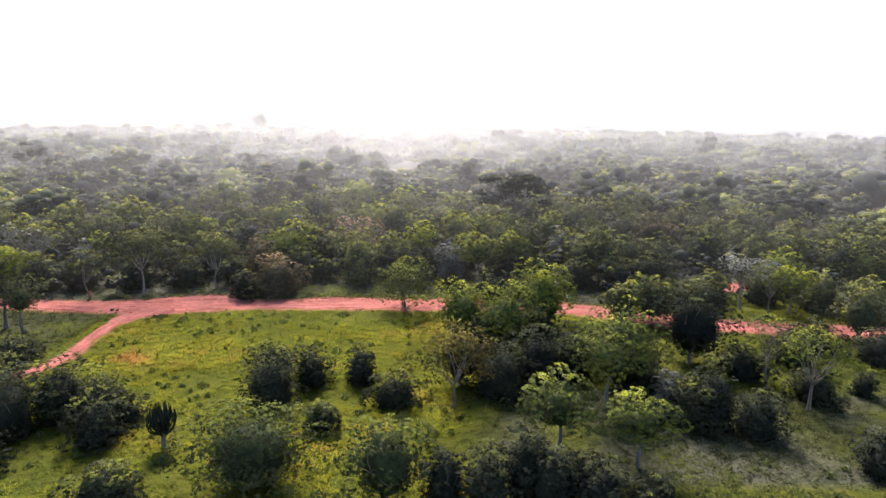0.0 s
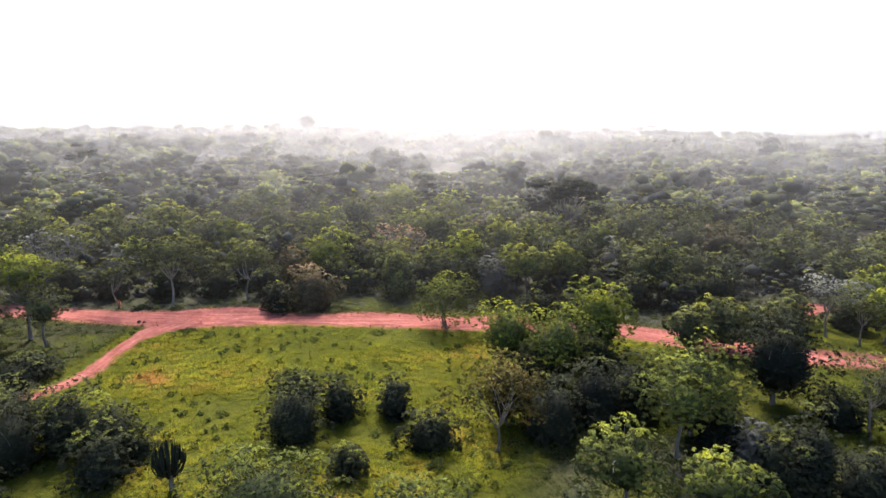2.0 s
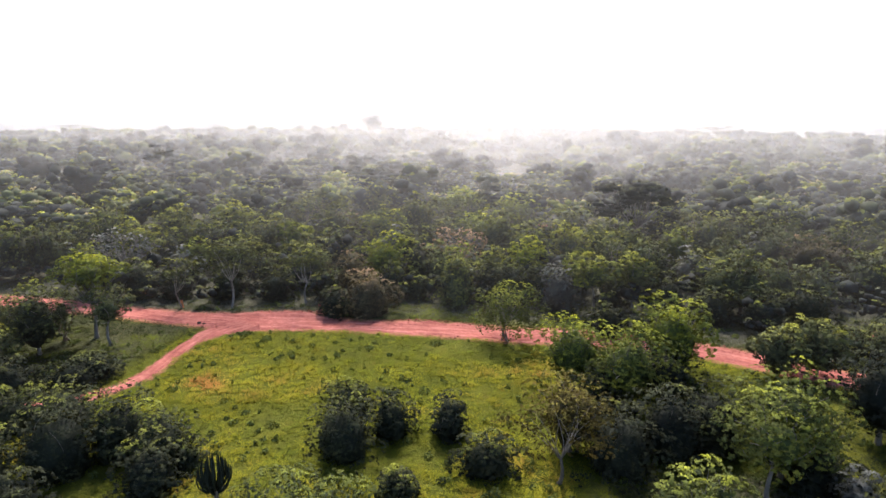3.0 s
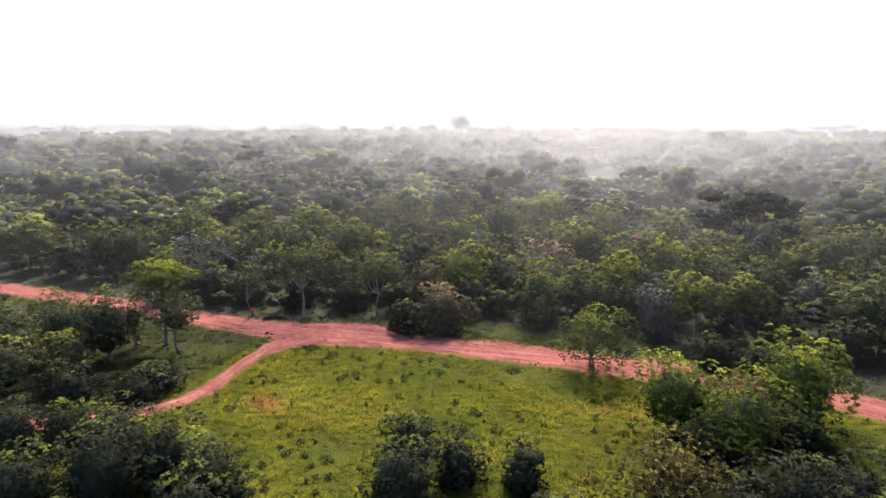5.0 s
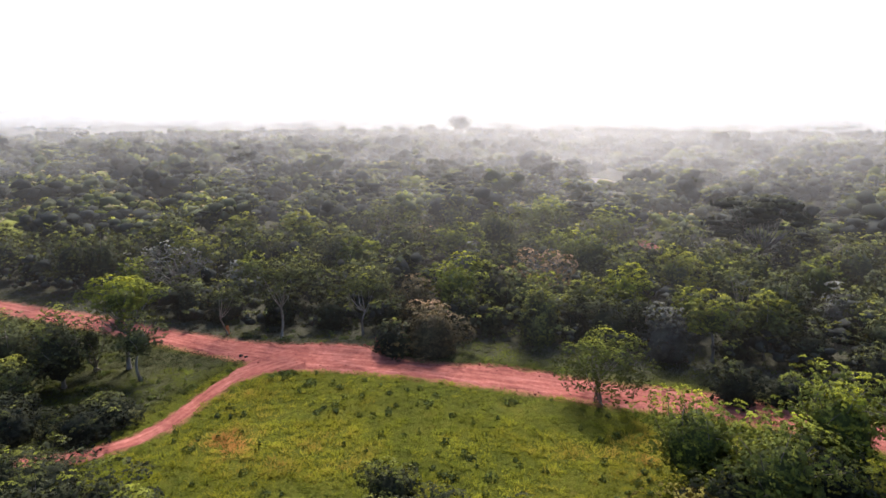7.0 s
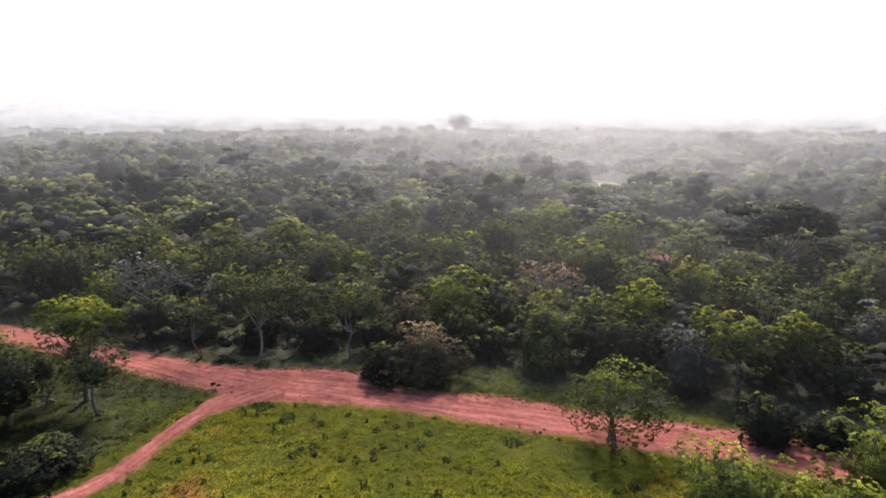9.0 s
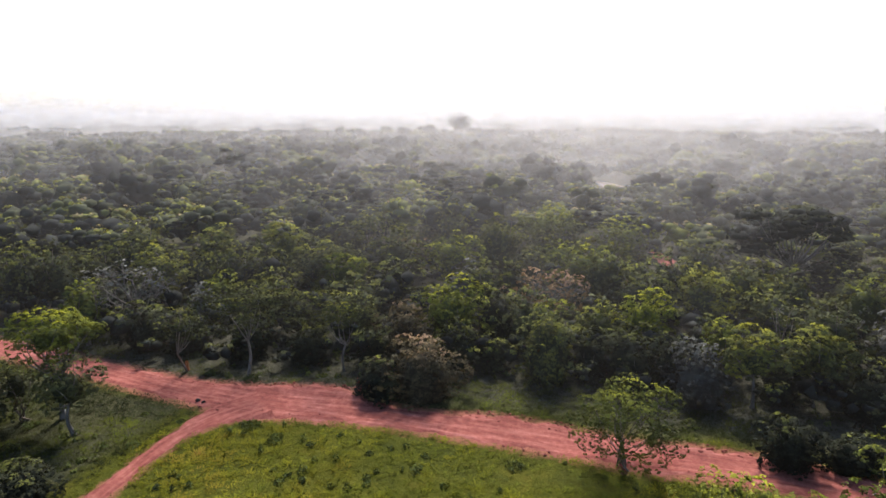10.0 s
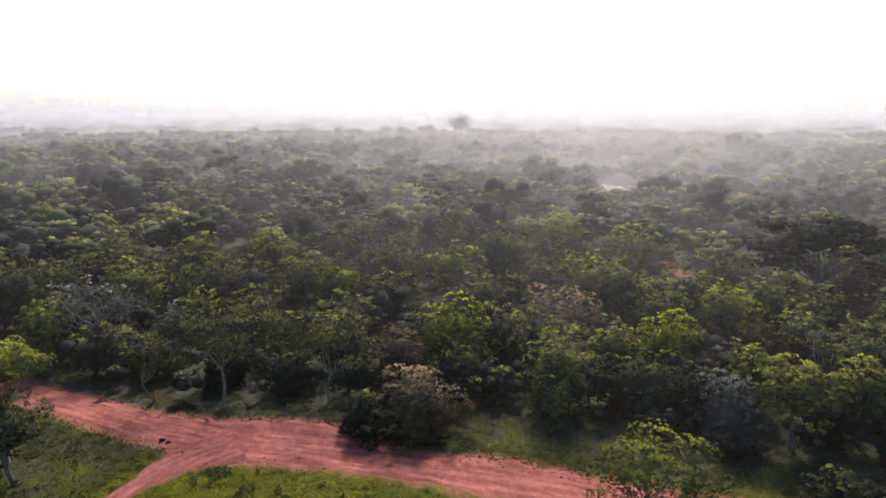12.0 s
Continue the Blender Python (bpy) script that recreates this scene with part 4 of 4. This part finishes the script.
# ------------------------------------------------------------------ grass and weeds
def build_grass():
    """Hummocks of long arching blades over the open ground; green, straw-coloured and rusty in patches."""
    rng = np.random.default_rng(23)
    n = 66000
    x, y = rng.uniform(-105, 62, n), rng.uniform(37, 108, n)
    ok = (beyond(ROAD[::3], x, y) > 0.15 + rng.exponential(0.4, n)) & (beyond(TRACK[::3], x, y) > 0.05 + rng.exponential(0.3, n))
    x, y = x[ok], y[ok]
    field = np.array([noise.noise((a * 0.13, b * 0.13, 0.3)) + 0.8 * noise.noise((a * 0.5, b * 0.5, 5.3)) for a, b in zip(x, y)])
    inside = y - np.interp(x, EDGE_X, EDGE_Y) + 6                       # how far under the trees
    keep = (field + rng.uniform(-0.5, 0.5, len(x)) > -0.75) & (inside / 9 < rng.random(len(x)))
    x, y, field, inside = x[keep], y[keep], field[keep], inside[keep]
    n = len(x)
    rust = np.exp(-(((x + 37.5) / 2.2) ** 2 + ((y - 66.5) / 1.8) ** 2))
    straw = 0.16 * np.exp(-(((x + 3) / 7) ** 2 + ((y - 74) / 9) ** 2))
    # Blades darkened for tree shade: right side, fork, along the wood.
    shade_dull = np.clip((x - 1) / 8, 0, 1) * 0.42 * (y < 80) + 0.42 * ((x < -48.5) & (y < 86)) + np.clip(0.76 + inside / 14, 0, 0.48)
    tint = np.clip(0.50 + 0.34 * field + rng.normal(0, 0.06, n) + 0.5 * rust + straw - shade_dull, 0.02, 1)
    z = np.array([relief(a, b) for a, b in zip(x, y)])
    girth = rng.uniform(0.16, 0.42, n) * (1 + 0.4 * np.clip(field, -1, 1))
    b = Build()
    for k in range(10):
        a = rng.uniform(0, 6.28, n)
        q = np.sqrt(rng.random(n)) * girth
        tall = girth * rng.uniform(0.35, 0.75, n) * (1.15 - 0.5 * q / girth)
        lean, wide = girth * rng.uniform(0.6, 1.3, n), rng.uniform(0.035, 0.07, n)
        bx, by = x + np.cos(a) * q, y + np.sin(a) * q
        side = np.stack([-np.sin(a), np.cos(a), np.zeros(n)], 1) * wide[:, None]
        foot = np.stack([bx, by, z - 0.03], 1)
        tip = np.stack([bx + np.cos(a) * lean, by + np.sin(a) * lean, z + tall], 1)
        up = unit(np.stack([np.cos(a) * 0.15, np.sin(a) * 0.15, np.ones(n)], 1) + rng.normal(size=(n, 3)) * 0.08)
        turned = (0.8 * np.sin(a) * tall + 0.6 * lean > 0)[:, None]
        v = np.stack([np.where(turned, foot + side, foot - side), np.where(turned, foot - side, foot + side), tip], 1).reshape(-1, 3)
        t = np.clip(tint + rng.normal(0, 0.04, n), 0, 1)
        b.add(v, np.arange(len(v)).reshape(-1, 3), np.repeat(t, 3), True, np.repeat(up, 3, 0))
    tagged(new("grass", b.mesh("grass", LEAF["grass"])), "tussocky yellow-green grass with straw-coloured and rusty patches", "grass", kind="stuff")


def build_weeds():
    """Low leafy weeds scattered through the grass."""
    rng = np.random.default_rng(29)
    b = Build()
    n = 1500
    x, y = rng.uniform(-70, 58, n), rng.uniform(38, 104, n)
    ok = (beyond(ROAD[::3], x, y) > 0.8) & (beyond(TRACK[::3], x, y) > 0.5)
    for px, py in zip(x[ok], y[ok]):
        if noise.noise((px * 0.09, py * 0.09, 2.2)) + rng.uniform(-0.4, 0.4) < -0.05:
            continue
        large = rng.random() < 0.14
        w, h = rng.uniform(0.3, 1.0) * (2.2 if large else 1.0), rng.uniform(0.25, 0.7) * (1.3 if large else 1.0)
        m = int(14 + 40 * w * w)
        d = directions(rng, m, 0.0)
        where = np.array([px, py, relief(px, py)]) + d * np.array([w / 2, w / 2, h]) * rng.uniform(0.6, 1.05, m)[:, None]
        b.add(*leaves(rng, where, unit(d + rng.normal(size=(m, 3)) * 0.7), 0.2, np.clip(rng.normal(0.3 if large else 0.5, 0.15) + rng.normal(0, 0.08, m), 0, 1)))
    tagged(new("weeds", b.mesh("weeds", LEAF["weed"])), "low leafy dark green weeds in the grass", "weeds", kind="stuff")


build_grass()
build_weeds()


def build_clods():
    """Loose lumps of red earth along the washed-out margins of the road."""
    rng = np.random.default_rng(37)
    b = Build()
    v, f = ICO1
    for k in rng.integers(0, len(ROAD), 1500):
        x, y, near, far = ROAD[k]
        if not -62 < x < 40 or (far < 2.5 and rng.random() < 0.7):
            continue
        px, py = x + rng.normal(0, 0.4), y + (far if rng.random() < 0.85 else -near) * rng.uniform(0.6, 1.2)
        s = rng.uniform(0.03, 0.10) * (1.6 if far > 3 else 1.0)
        b.add(v * s * np.array([1.2, 1.0, 0.7]) * (1 + 0.25 * rng.normal(size=(len(v), 1))) + np.array([px, py, relief(px, py) + 0.12]), f, rng.uniform(-3, 3))
    tagged(new("earth_clods", b.mesh("earth_clods", RED_EARTH)), "loose clods of red earth along the road", "earth clods", kind="stuff")


build_clods()


def dark_stone(x, y, w, seed):
    """A rough half-sunk boulder."""
    rng = np.random.default_rng(seed)
    v, f = ICO2
    lump = v * np.array([0.5, 0.36, 0.34]) * w * (1 + 0.12 * rng.normal(size=(len(v), 1)))
    lump[:, 2] += 0.2 * w
    b = Build()
    b.add(lump, f, 0.5, True)
    ob = tagged(new("stone", b.mesh("stone", STONE)), "small dark stone lying at the fork of road and track", "stone")
    ob.location, ob.rotation_euler[2] = (x, y, relief(x, y) + 0.08), seed * 1.3


STONE = bark_material("dark_stone", (0.012, 0.011, 0.010), (0.035, 0.032, 0.03))
dark_stone(-49.3, 83.6, 0.55, 3)
dark_stone(-48.5, 83.5, 0.45, 8)


def termite_mound(x, y, h):
    """A leaning pillar of hardened red earth with a wide foot."""
    rng = np.random.default_rng(12)
    s = np.linspace(0, 1, 9)
    pts = np.stack([0.10 * np.sin(3 * s), 0.06 * np.cos(4 * s), -0.1 + s * h], 1)
    v, f = tube(pts, (0.45 - 0.28 * s ** 0.6) * (1 + 0.1 * rng.normal(size=9)), 10)
    v = v + rng.normal(size=v.shape) * 0.03
    b = Build()
    b.add(v, f, 0.5, True)
    b.add(ICO1[0] * 0.17 + pts[-1], ICO1[1], 0.5, True)
    ob = tagged(new("termite_mound", b.mesh("termite_mound", RED_EARTH)), "pale red earthen termite mound at the roadside", "termite mound")
    ob.location = (x, y, relief(x, y))


termite_mound(-34.3, 91.6, 1.5)
